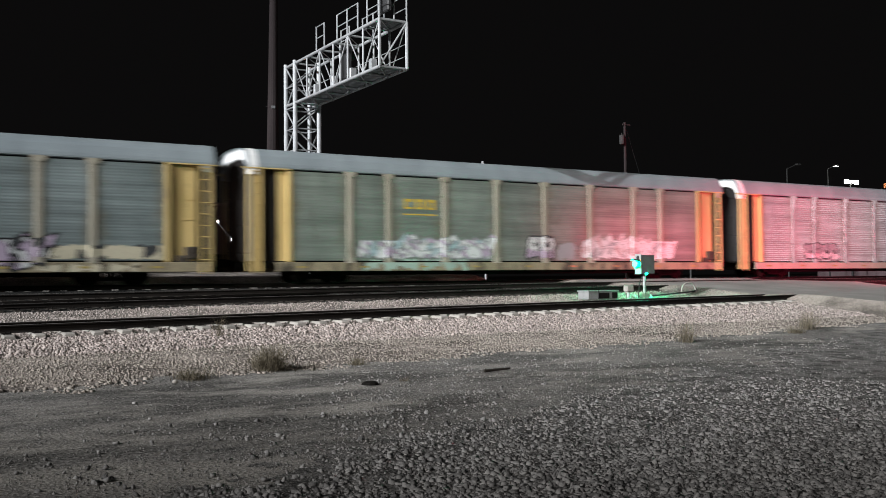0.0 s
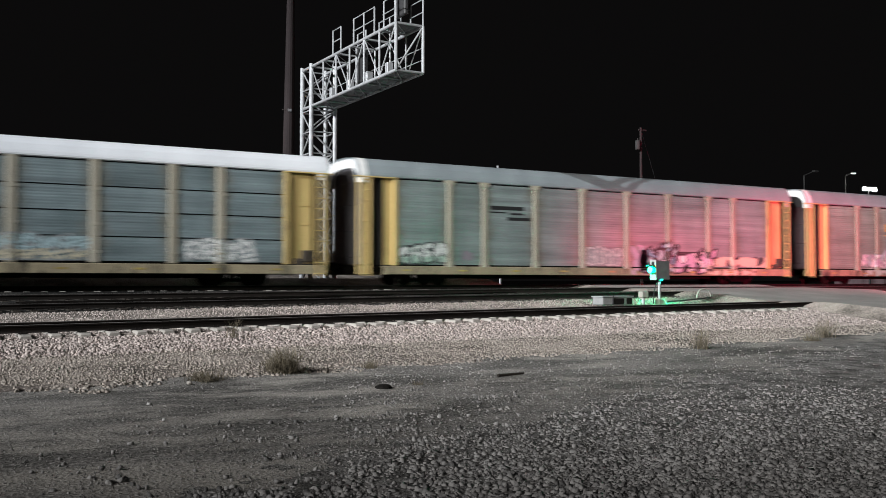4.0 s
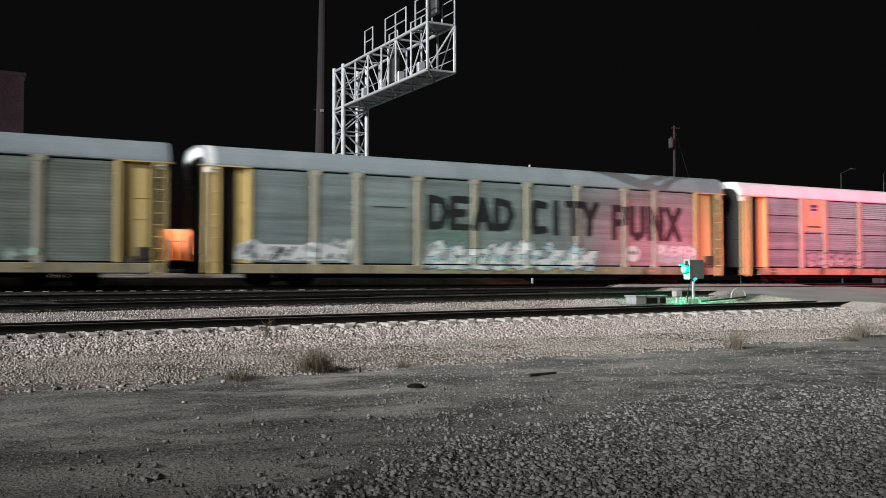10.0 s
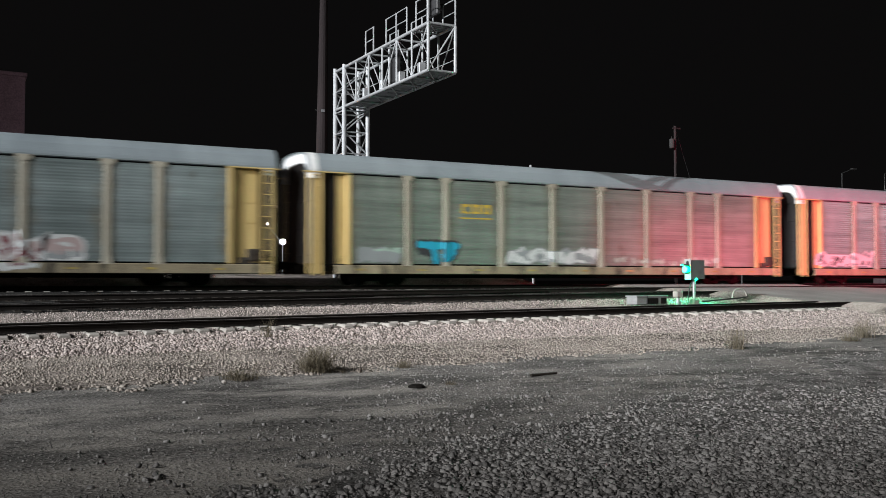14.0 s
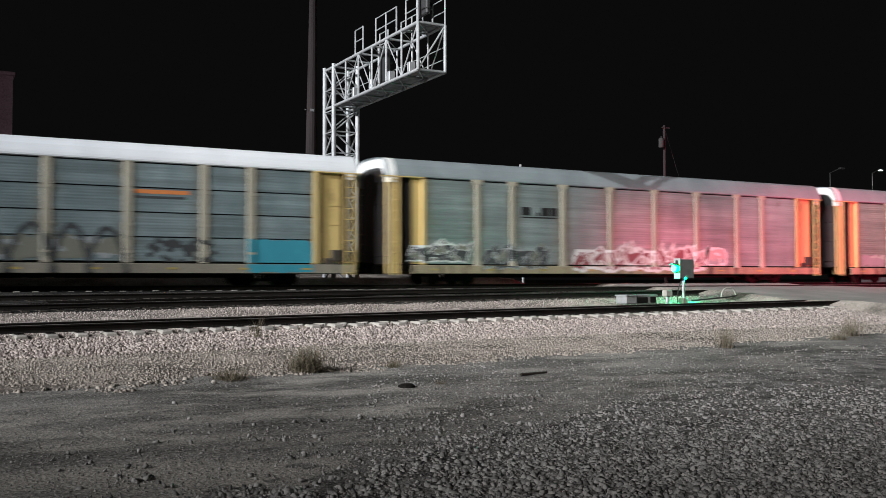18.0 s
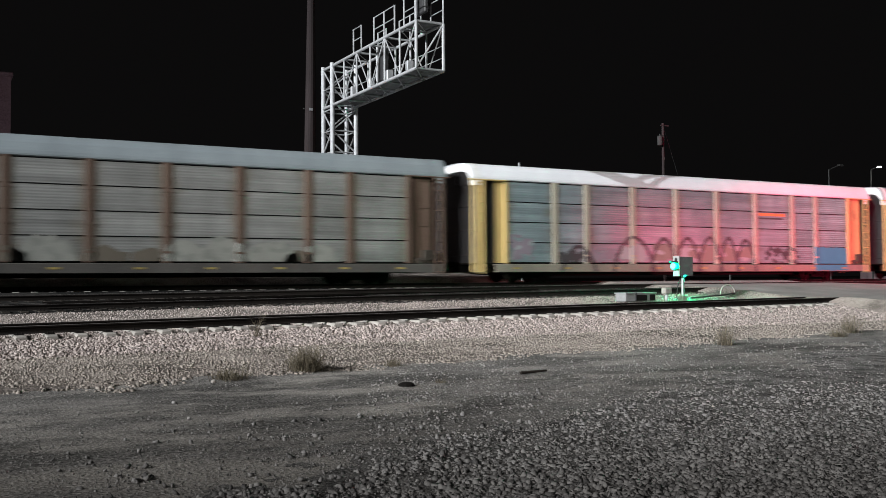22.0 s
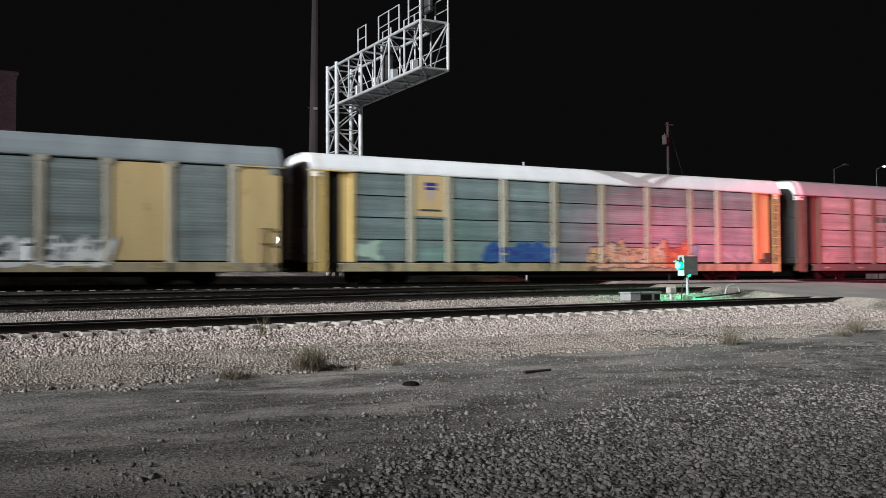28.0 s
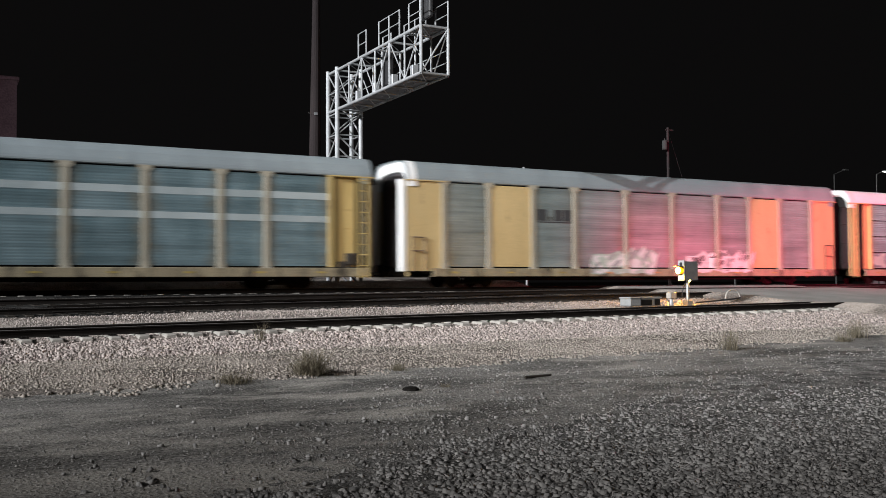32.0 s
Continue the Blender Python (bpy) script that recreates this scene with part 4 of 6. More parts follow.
def spray(car, name, label, x0, x1, z0, z1, field, inks, cell=0.034, edges=None, proud=0.0):
    """Paint on the side: field(x, z) gives the number of the ink at a place, or -1. The paint follows posts and sill."""
    edges = edges if edges is not None else [-p for p in POSTS] + POSTS
    xs, zs = np.arange(x0, x1 + cell, cell), np.arange(z0, z1 + cell, cell)
    cx, cz = np.meshgrid((xs[:-1] + xs[1:]) / 2, (zs[:-1] + zs[1:]) / 2)
    k = field(cx, cz)
    k = np.where((cz > 0.845) & (cz < 0.925), -1, k)
    nx = len(xs)
    gx, gz = np.meshgrid(xs, zs)
    gy = surface_y(gx, edges)
    gy = np.where(gz < 0.87, -WIDE - 0.06, gy)
    last = None
    for j, i in connected(k >= 0):
        quads = np.stack([j * nx + i, j * nx + i + 1, (j + 1) * nx + i + 1, (j + 1) * nx + i], 1)
        ids, inverse = np.unique(quads, return_inverse=True)
        v = np.stack([gx.ravel()[ids], gy.ravel()[ids] - proud, gz.ravel()[ids]], 1)
        me = bpy.data.meshes.new(name)
        me.from_pydata(v.tolist(), [], inverse.reshape(-1, 4).tolist())
        for n in inks:
            me.materials.append(INK[n])
        me.polygons.foreach_set("material_index", k[j, i].astype(np.int32))
        last = new(name, me)
        last.parent = car
        tagged(last, label)
    return last


def connected(mask, least=14):
    """The connected patches of a mask, each as its rows and columns; specks are left out."""
    seen, out = ~mask, []
    rows, cols = mask.shape
    for j0, i0 in zip(*np.nonzero(mask)):
        if seen[j0, i0]:
            continue
        stack, got = [(j0, i0)], []
        seen[j0, i0] = True
        while stack:
            j, i = stack.pop()
            got.append((j, i))
            for a, c in ((j + 1, i), (j - 1, i), (j, i + 1), (j, i - 1)):
                if 0 <= a < rows and 0 <= c < cols and not seen[a, c]:
                    seen[a, c] = True
                    stack.append((a, c))
        if len(got) >= least:
            g = np.array(got)
            out.append((g[:, 0], g[:, 1]))
    return out


def wobble(x, z, size, seed):
    return bumps(x, z, size, seed)


def bubbles(x0, x1, z0, z1, count, seed, rim=0.07, patch=0.0, shade=True):
    """Swollen, overlapping letter-like shapes with a dark rim: ink 0 fills, 1 rims, 2 shades."""
    rng = random.Random(seed)
    w = (x1 - x0) / count
    cells = []
    for i in range(count):
        cells.append((x0 + w * (i + 0.5 + rng.uniform(-0.06, 0.06)), (z0 + z1) / 2 + rng.uniform(-0.05, 0.05) * (z1 - z0), w * rng.uniform(0.52, 0.62), (z1 - z0) * rng.uniform(0.42, 0.5), rng.uniform(-0.25, 0.25), rng.random()))

    def field(x, z):
        out = np.full(x.shape, -1)
        for c, (mx, mz, hw, hh, lean, q) in enumerate(cells):
            px, pz = x - mx - lean * (z - mz) + 0.09 * wobble(x, z, 0.7, seed + c), z - mz + 0.07 * wobble(x, z, 0.6, seed + c + 20)
            r = min(hw, hh) * 0.55
            ax, az = np.abs(px) - hw + r, np.abs(pz) - hh + r
            sd = np.hypot(np.maximum(ax, 0), np.maximum(az, 0)) + np.minimum(np.maximum(ax, az), 0) - r
            ink = np.where(sd < -rim, 0, np.where(sd < 0.02, 1, -1))
            hole = np.hypot((px - hw * 0.1) / (hw * 0.34), (pz - hh * (0.25 if q < 0.5 else -0.1)) / (hh * 0.2))
            ink = np.where((hole < 1) & (sd < -rim), 1, ink)
            slit = (np.abs(px + (q - 0.5) * hw) < rim * 0.5) & (pz < -hh * 0.1) & (sd < 0)
            ink = np.where(slit, 1, ink)
            if shade:
                ink = np.where((ink == 0) & (pz < -hh * 0.25 + 0.1 * wobble(x, z, 0.4, seed + 3)), 2, ink)
            if patch:
                worn = wobble(x * 1.7, z * 2.2, 0.35, seed + 40 + c) > patch
                ink = np.where(worn, -1, ink)
            out = np.where(sd < 0.02, ink, out)
        return out
    return field


def wild(x0, x1, z0, z1, seed, inks, line=0.09, zones=None, worn=0.0):
    """Interlocking, sharp-edged letter shapes with a ragged top: the last ink draws the outlines."""
    rng = random.Random(seed)
    last, h = inks - 1, z1 - z0
    spikes = [(x0 + (x1 - x0) * rng.random(), rng.uniform(0.18, 0.55), rng.uniform(0.1, 0.32) * h) for k in range(int((x1 - x0) * 1.6) + 2)]

    def field(x, z):
        top = np.full(x.shape, z1 - 0.3 * h)
        for a, w, up in spikes:
            top = np.maximum(top, z1 - 0.3 * h + up - np.abs(x - a - 0.35 * (z - z0)) * up / w)
        low = z0 + 0.07 * h * (1 + wobble(x, 0 * z, 0.8, seed + 1))
        lean = 0.35 * (z - z0)
        inside = np.minimum(np.minimum(top - z, z - low), np.minimum(x - x0 - 0.5 * lean + 0.25 * (z1 - z), x1 + lean - 0.3 - x))
        a = wobble(x * 0.8 + 0.45 * z, z * 0.9 - 0.2 * x, 0.62, seed + 2)
        c = wobble(x * 0.9 - 0.7 * z, z * 0.5, 0.55, seed + 3)
        ink = np.zeros(x.shape, int)
        if last > 1:
            ink = np.where(a > 0.2, 1, ink)
        if last > 2:
            ink = np.where(c > 0.35, 2, ink)
        if zones:
            ink = zones((x - x0) / (x1 - x0), (z - z0) / h, a, c, ink)
        edge = (np.abs(a - 0.2) < line * 1.6) | (np.abs(c - 0.35) < line * 1.2) | (inside < line)
        ink = np.where(edge, last, ink)
        if worn:
            inside = np.where(wobble(x * 1.6, z * 2.0, 0.4, seed + 9) > worn, -1, inside)
        return np.where(inside > 0, ink, -1)
    return field


def piece(k, x0, x1, z0, z1, inks, label, seed, **more):
    spray(by_number[k], "graffiti", label, x0 - 0.1, x1 + 0.6, z0 - 0.1, z1 + 0.15, wild(x0, x1, z0, z1, seed, len(inks), **more), inks)


def strokes(lines, width, seed=0, rough=0.03):
    """Brush strokes along polylines: ink 0."""
    def field(x, z):
        d = np.full(x.shape, 9.0)
        for line in lines:
            for (ax, az), (bx, bz) in zip(line, line[1:]):
                ux, uz = bx - ax, bz - az
                t = np.clip(((x - ax) * ux + (z - az) * uz) / (ux * ux + uz * uz + 1e-9), 0, 1)
                d = np.minimum(d, np.hypot(x - ax - t * ux, z - az - t * uz))
        return np.where(d < width / 2 + rough * wobble(x, z, 0.3, seed), 0, -1)
    return field


def patch_of(seed, x0, x1, z0, z1, inks=1, ragged=0.12):
    """A ragged patch: ink 0, broken up with further inks."""
    def field(x, z):
        d = np.minimum(np.minimum(x - x0, x1 - x), np.minimum(z - z0, z1 - z)) + ragged * (wobble(x, z, 0.5, seed) - 0.6)
        ink = np.zeros(x.shape, int)
        for n in range(1, inks):
            ink = np.where(wobble(x * 0.45, z * 0.7, 0.6, seed + 7 * n) > 0.35, n, ink)
        return np.where(d > 0, ink, -1)
    return field


def bars(rects):
    def field(x, z):
        out = np.full(x.shape, -1)
        for x0, x1, z0, z1, ink in rects:
            out = np.where((x > x0) & (x < x1) & (z > z0) & (z < z1), ink, out)
        return out
    return field


GLYPH = {
    "D": [[(0, 0), (0, 1), (0.55, 0.9), (0.7, 0.5), (0.5, 0.1), (0, 0)]], "E": [[(0.65, 1), (0, 1), (0, 0), (0.65, 0)], [(0, 0.5), (0.5, 0.52)]],
    "A": [[(0, 0), (0.35, 1), (0.7, 0)], [(0.12, 0.36), (0.6, 0.36)]], "C": [[(0.65, 0.9), (0.1, 0.95), (0, 0.5), (0.1, 0.05), (0.65, 0.1)]],
    "I": [[(0.3, 0), (0.3, 1)]], "T": [[(0, 1), (0.75, 0.96)], [(0.36, 1), (0.36, 0)]], "Y": [[(0, 1), (0.35, 0.5), (0.75, 1)], [(0.35, 0.5), (0.3, 0)]],
    "P": [[(0, 0), (0, 1), (0.6, 0.92), (0.6, 0.55), (0, 0.45)]], "U": [[(0, 1), (0, 0.2), (0.3, 0), (0.6, 0.2), (0.6, 1)]],
    "N": [[(0, 0), (0, 1), (0.65, 0), (0.65, 1)]], "X": [[(0, 1), (0.7, 0)], [(0.7, 1), (0, 0)]],
}


def word(text, x0, x1, z0, z1, width=0.35):
    w = (x1 - x0) / len(text)
    lines = []
    for i, ch in enumerate(text):
        for line in GLYPH[ch]:
            lines.append([(x0 + w * (i + 0.12) + px * w * 1.0, z0 + 0.12 + pz * (z1 - z0 - 0.24)) for px, pz in line])
    return strokes(lines, width, 5, 0.02)


def arches(spans, base, width):
    lines = []
    for x0, x1, top in spans:
        lines.append([(x0 + (x1 - x0) * k / 14, base + (top - base) * math.sin(math.pi * k / 14) ** 0.7) for k in range(15)])
    return strokes(lines, width, 9, 0.03)


def throw(k, x0, x1, z0, z1, count, inks, label, seed, **more):
    spray(by_number[k], "graffiti", label, x0 - 0.2, x1 + 0.2, z0 - 0.1, z1 + 0.12, bubbles(x0, x1, z0, z1, count, seed, **more), inks)


def area(k, x0, x1, z0, z1, inks, label, seed, ragged=0.12):
    spray(by_number[k], "graffiti", label, x0, x1, z0, z1, patch_of(seed, x0, x1, z0, z1, len(inks), ragged), inks)


def marks(k, name, label, rects, inks, cell=0.03):
    a = np.array([r[:4] for r in rects])
    spray(by_number[k], name, label, a[:, 0].min(), a[:, 1].max(), a[:, 2].min(), a[:, 3].max(), bars(rects), inks, cell)


by_number = {k: car for car, k in CARS}


def block_logo(k, x0, x1, z0, z1, ink, label="plain lettering block", under=True):
    """A row of plain blocks in place of a railway's mark."""
    h, w = z1 - z0, (x1 - x0) / 3
    rects = []
    for i in range(3):
        a = x0 + i * w
        rects += [(a + 0.06, a + w - 0.06, z0 + h * 0.35, z0 + h * 0.5, 0), (a + 0.06, a + w - 0.06, z1 - h * 0.16, z1, 0), (a + 0.06, a + 0.2, z0 + h * 0.35, z1, 0)]
        if i:
            rects.append((a + w - 0.2, a + w - 0.06, z0 + h * 0.35, z1, 0))
    if under:
        rects.append((x0, x1, z0, z0 + 0.07, 0))
    marks(k, "lettering", label, rects, [ink])


# the silver car ahead
throw(-1, -8.0, -5.0, 0.95, 2.0, 4, ["grey", "char", "white"], "faded grey graffiti", 301, patch=0.4)
# olive-grey car
block_logo(0, -6.4, -4.7, 2.95, 3.68, "yellow", "yellow lettering block")
piece(0, -8.5, -1.5, 0.93, 2.2, ["white", "lilac", "ice", "grey"], "white and lilac graffiti", 311, line=0.04, worn=0.6)
throw(0, 0.3, 1.9, 0.95, 2.2, 2, ["white", "char", "lilac"], "white graffiti tag", 312, patch=0.55)
area(0, 2.1, 3.3, 0.96, 1.87, ["grey"], "grey painted-over patch", 313)
piece(0, 3.75, 10.1, 0.96, 2.35, ["white", "pink", "grey", "white"], "white graffiti", 314, line=0.05, worn=0.6)
area(0, -8.4, -3.0, 0.47, 1.2, ["mint"], "pale green paint remains", 315, 0.3)
# grey car with the purple piece
marks(1, "lettering", "small black lettering bars", [(-6.8, -5.9, 3.34, 3.42, 0), (-6.8, -4.9, 3.5, 3.68, 0), (-5.85, -4.5, 3.02, 3.18, 0), (-5.7, -4.9, 3.3, 3.38, 0)], ["black"])
throw(1, -11.5, -9.15, 0.92, 1.85, 4, ["white", "char", "mint"], "pale graffiti tag", 321, patch=0.4)
area(1, -8.3, -7.6, 1.1, 1.6, ["purple"], "small purple tag", 322)
throw(1, -1.15, 1.05, 0.93, 1.9, 4, ["grey", "white", "grey"], "faint white graffiti tag", 323, rim=0.05, patch=0.3)
area(1, 1.7, 3.0, 0.5, 2.0, ["lilac"], "lilac sprayed haze", 328, 0.25)
piece(1, 2.3, 4.8, 0.5, 2.35, ["ice", "sky", "black"], "ice-blue and black graffiti", 324, line=0.11)
piece(1, 4.7, 7.6, 0.5, 2.25, ["lilac", "white", "char", "black"], "lilac, white and black graffiti", 325, line=0.08)
area(1, 7.4, 11.6, 0.93, 1.52, ["cream", "char"], "cream paint block with dark specks", 326, 0.06)
area(1, 7.0, 11.0, 0.5, 0.84, ["cream", "black"], "cream paint on the sill", 327, 0.15)
# blue-grey car with the emblem panel
for k in (2, 8):
    marks(k, "emblem_panel", "faded yellow panel", [(-8.84, -7.26, 2.9, 4.7, 0)], ["tan"], 0.06)
    spray(by_number[k], "emblem", "plain blue and white emblem", -8.4, -7.6, 3.4, 4.4, lambda x, z: np.where((np.abs(x + 8.02) < 0.3) & (np.abs(z - 4.22) < 0.16), np.where(np.abs(z - 4.2) < 0.035, 1, 0), np.where((np.abs(x + 8.02) < 0.26 * np.sqrt(np.clip((z - 3.55) / 0.5, 0, 1))) & (z < 4.04), 1, -1)), ["royal", "pink"], 0.03, edges=[], proud=0.006)
    spray(by_number[k], "lettering", "small dark lettering bar", -8.6, -7.5, 3.12, 3.22, bars([(-8.6, -7.5, 3.12, 3.2, 0)]), ["char"], 0.03, edges=[], proud=0.006)
throw(2, -8.6, -4.0, 0.93, 1.75, 6, ["grey", "char", "mint"], "faded grey graffiti", 331, rim=0.05, patch=0.2)
throw(2, -0.8, 4.0, 0.93, 1.95, 6, ["ice", "grey", "cream"], "faded pale blue and cream graffiti", 332, rim=0.05, patch=0.25)
throw(2, 7.6, 10.4, 0.93, 1.9, 4, ["white", "grey", "white"], "faded white graffiti", 333, rim=0.05, patch=0.25)
# the car with the large black letters
for text, x0, x1, z0, z1 in (("DEAD", -3.8, 0.75, 2.42, 3.92), ("CITY", 1.65, 5.5, 2.3, 3.95), ("PUNX", 6.3, 10.8, 2.15, 3.88)):
    spray(by_number[3], "graffiti_lettering", "large black hand-sprayed capitals", x0, x1 + 0.2, z0, z1, word(text, x0, x1, z0, z1), ["black"])
piece(3, -12.2, -7.3, 0.93, 1.95, ["white", "grey", "char", "white"], "white and grey graffiti", 341, line=0.06)
piece(3, -3.9, 5.4, 0.55, 2.1, ["white", "ice", "grey", "char"], "white and ice-blue graffiti", 342, line=0.04)
spray(by_number[3], "graffiti", "white round doodle", 7.1, 8.1, 1.05, 1.95, lambda x, z: np.where(np.hypot((x - 7.6) / 0.42, (z - 1.5) / 0.4) < 1, np.where(np.hypot((np.abs(x - 7.6) - 0.16) / 0.1, (z - 1.55) / 0.1) < 1, 1, 0), -1), ["white", "black"])
throw(3, 9.2, 11.6, 0.93, 2.05, 4, ["white", "grey", "ice"], "pale graffiti", 343, rim=0.06, patch=0.5)
marks(3, "lettering", "small dark lettering bar", [(-6.4, -4.8, 3.3, 3.37, 0)], ["char"])
# olive car with the bright blue tag
block_logo(4, -6.4, -4.75, 2.95, 3.6, "yellow", "yellow lettering block")
spray(by_number[4], "graffiti", "bright blue graffiti with dark outline", -8.7, -6.2, 0.85, 2.0, strokes([[(-8.4, 1.75), (-6.6, 1.72)], [(-7.75, 1.7), (-7.6, 1.0)], [(-7.1, 1.7), (-7.1, 1.0), (-6.7, 1.45), (-7.05, 1.4)], [(-8.35, 1.6), (-7.9, 1.5)]], 0.5, 3, 0.05), ["char"])
spray(by_number[4], "graffiti", "bright blue graffiti fill", -8.7, -6.2, 0.85, 2.0, strokes([[(-8.4, 1.75), (-6.6, 1.72)], [(-7.75, 1.7), (-7.6, 1.05)], [(-7.1, 1.7), (-7.1, 1.05), (-6.75, 1.45), (-7.05, 1.4)]], 0.3, 4, 0.04), ["blue"], proud=0.004)
area(4, -11.35, -9.25, 0.93, 1.65, ["grey", "mint"], "grey painted-over patch", 352, 0.08)
piece(4, -3.9, 1.3, 0.93, 1.85, ["white", "grey", "white", "grey"], "white graffiti", 353, line=0.04)
area(4, 2.0, 9.0, 0.93, 1.35, ["mint"], "faint green paint remains", 354, 0.35)
# grey-green car
marks(5, "lettering", "black lettering blocks", [(-6.6, -6.1, 3.2, 3.6, 0), (-5.75, -5.6, 3.2, 3.35, 0), (-5.5, -5.05, 3.2, 3.6, 0), (-4.98, -4.6, 3.2, 3.6, 0), (-6.6, -4.6, 3.08, 3.14, 0)], ["black"])
piece(5, -12.4, -9.3, 0.9, 2.05, ["char", "olive", "char", "white"], "charcoal graffiti with white edges", 361, line=0.055)
piece(5, -8.6, -5.0, 0.6, 2.0, ["char", "olive", "char", "grey"], "charcoal graffiti with grey edges", 362, line=0.04)
piece(5, -3.6, 5.0, 0.5, 2.15, ["maroon", "pink", "maroon", "white"], "large maroon graffiti with thick white edges", 363, line=0.12)
throw(5, 5.0, 6.2, 0.93, 1.9, 1, ["pink", "white", "grey"], "pale graffiti end piece", 364, rim=0.1)
# white-roofed car with the arches
area(6, -11.6, -10.1, 1.0, 2.25, ["purple", "grey"], "faded purple tag", 371, 0.3)
area(6, -5.2, -3.3, 0.93, 1.9, ["grey"], "pale grey graffiti fill", 372, 0.2)
area(6, -6.9, -5.4, 0.93, 1.6, ["purple"], "dull purple graffiti fill", 376, 0.2)
area(6, -3.0, 4.3, 0.93, 1.95, ["olive", "grey"], "olive-grey graffiti fill", 377, 0.2)
spray(by_number[6], "graffiti", "thick dark arched outlines", -8.9, 4.6, 0.5, 2.45, arches([(-8.6, -6.6, 1.7), (-5.5, -2.9, 2.2), (-3.1, -1.4, 2.15), (-1.5, 0.2, 2.2), (0.1, 1.7, 2.25), (1.6, 2.9, 2.25), (2.8, 4.2, 2.15)], 0.55, 0.17), ["char"], proud=0.004)
area(6, -8.8, -6.9, 0.8, 1.5, ["char"], "dark sprayed blob", 373, 0.2)
area(6, 4.9, 7.7, 0.85, 1.85, ["char"], "dark sprayed shape", 374, 0.5)
area(6, 8.8, 11.6, 0.5, 1.85, ["turq"], "solid turquoise paint block", 375, 0.05)
marks(6, "lettering", "orange stripe with a dark bar", [(4.5, 6.5, 3.5, 3.66, 0), (4.5, 6.4, 3.32, 3.4, 1)], ["orange", "char"])
# rusty car
marks(7, "lettering", "dark green lettering blocks", [(-6.9, -6.5, 3.3, 3.62, 0), (-6.4, -5.9, 3.3, 3.62, 0), (-5.8, -5.2, 3.3, 3.62, 0), (-6.0, -4.65, 3.0, 3.14, 0)], ["green"])
def domes(spots, base, seed):
    """Rounded, half-faded paint remains standing on the sill: ink 0, blotched with ink 1."""
    def field(x, z):
        out = np.full(x.shape, -1)
        for cx, w, h in spots:
            r = np.hypot((x - cx) / w, (z - base) / h) + 0.12 * wobble(x, z, 0.5, seed)
            out = np.where(r < 1, np.where(wobble(x * 1.2, z, 0.7, seed + 1) > 0.25, 1, 0), out)
        return out
    return field


spray(by_number[7], "graffiti", "rounded pale grey paint remains", -12, 9, 0.93, 2.1, domes([(-11.0, 0.6, 0.6), (-5.6, 1.05, 1.05), (-2.9, 1.1, 0.95), (2.1, 0.9, 0.8), (3.6, 1.0, 0.95), (5.6, 1.1, 0.85), (7.6, 0.8, 0.7)], 0.93, 381), ["beige", "dust"])
spray(by_number[7], "graffiti", "brown dirt between the paint remains", -5, 9, 0.93, 1.6, domes([(-4.2, 0.7, 0.6), (-0.9, 0.9, 0.55), (0.7, 0.6, 0.5), (6.7, 0.6, 0.45)], 0.93, 384), ["dirt", "dirt"])
# white-roofed car with coloured pieces
piece(8, -5.3, -1.3, 0.75, 1.95, ["navy", "royal", "navy", "deep"], "deep blue graffiti", 391, line=0.06)
piece(8, 0.6, 7.6, 0.5, 2.2, ["peach", "cream", "tan", "orange", "red", "lime", "sky", "char"], "peach, orange and lime graffiti", 392, line=0.055,
      zones=lambda u, v, a, c, ink: np.where((u > 0.78) & (v < 0.35) & (u < 0.97), 5, np.where(u > 0.93, 6, np.where(u > 0.68, np.where(a > 0.0, 3, 4), np.where(u < 0.08, 2, ink)))))
area(8, -11.6, -10.4, 0.95, 1.85, ["mint", "char"], "small green tag", 393, 0.2)
area(8, 8.8, 11.4, 1.0, 1.6, ["grey"], "faint grey tag", 394, 0.35)
# yellow-plated car
marks(9, "lettering", "black lettering blocks", [(-6.75, -6.2, 3.1, 3.62, 0), (-6.1, -5.9, 3.1, 3.3, 0), (-5.8, -5.3, 3.1, 3.62, 0), (-5.25, -4.8, 3.1, 3.62, 0), (-6.75, -4.8, 3.0, 3.06, 0)], ["char"])
piece(9, -3.6, 0.5, 0.5, 2.0, ["white", "mint", "grey", "mint"], "white and mint graffiti", 401, line=0.05)
piece(9, 2.4, 7.2, 0.6, 1.9, ["white", "grey", "char", "white"], "white and grey graffiti", 402, line=0.06)


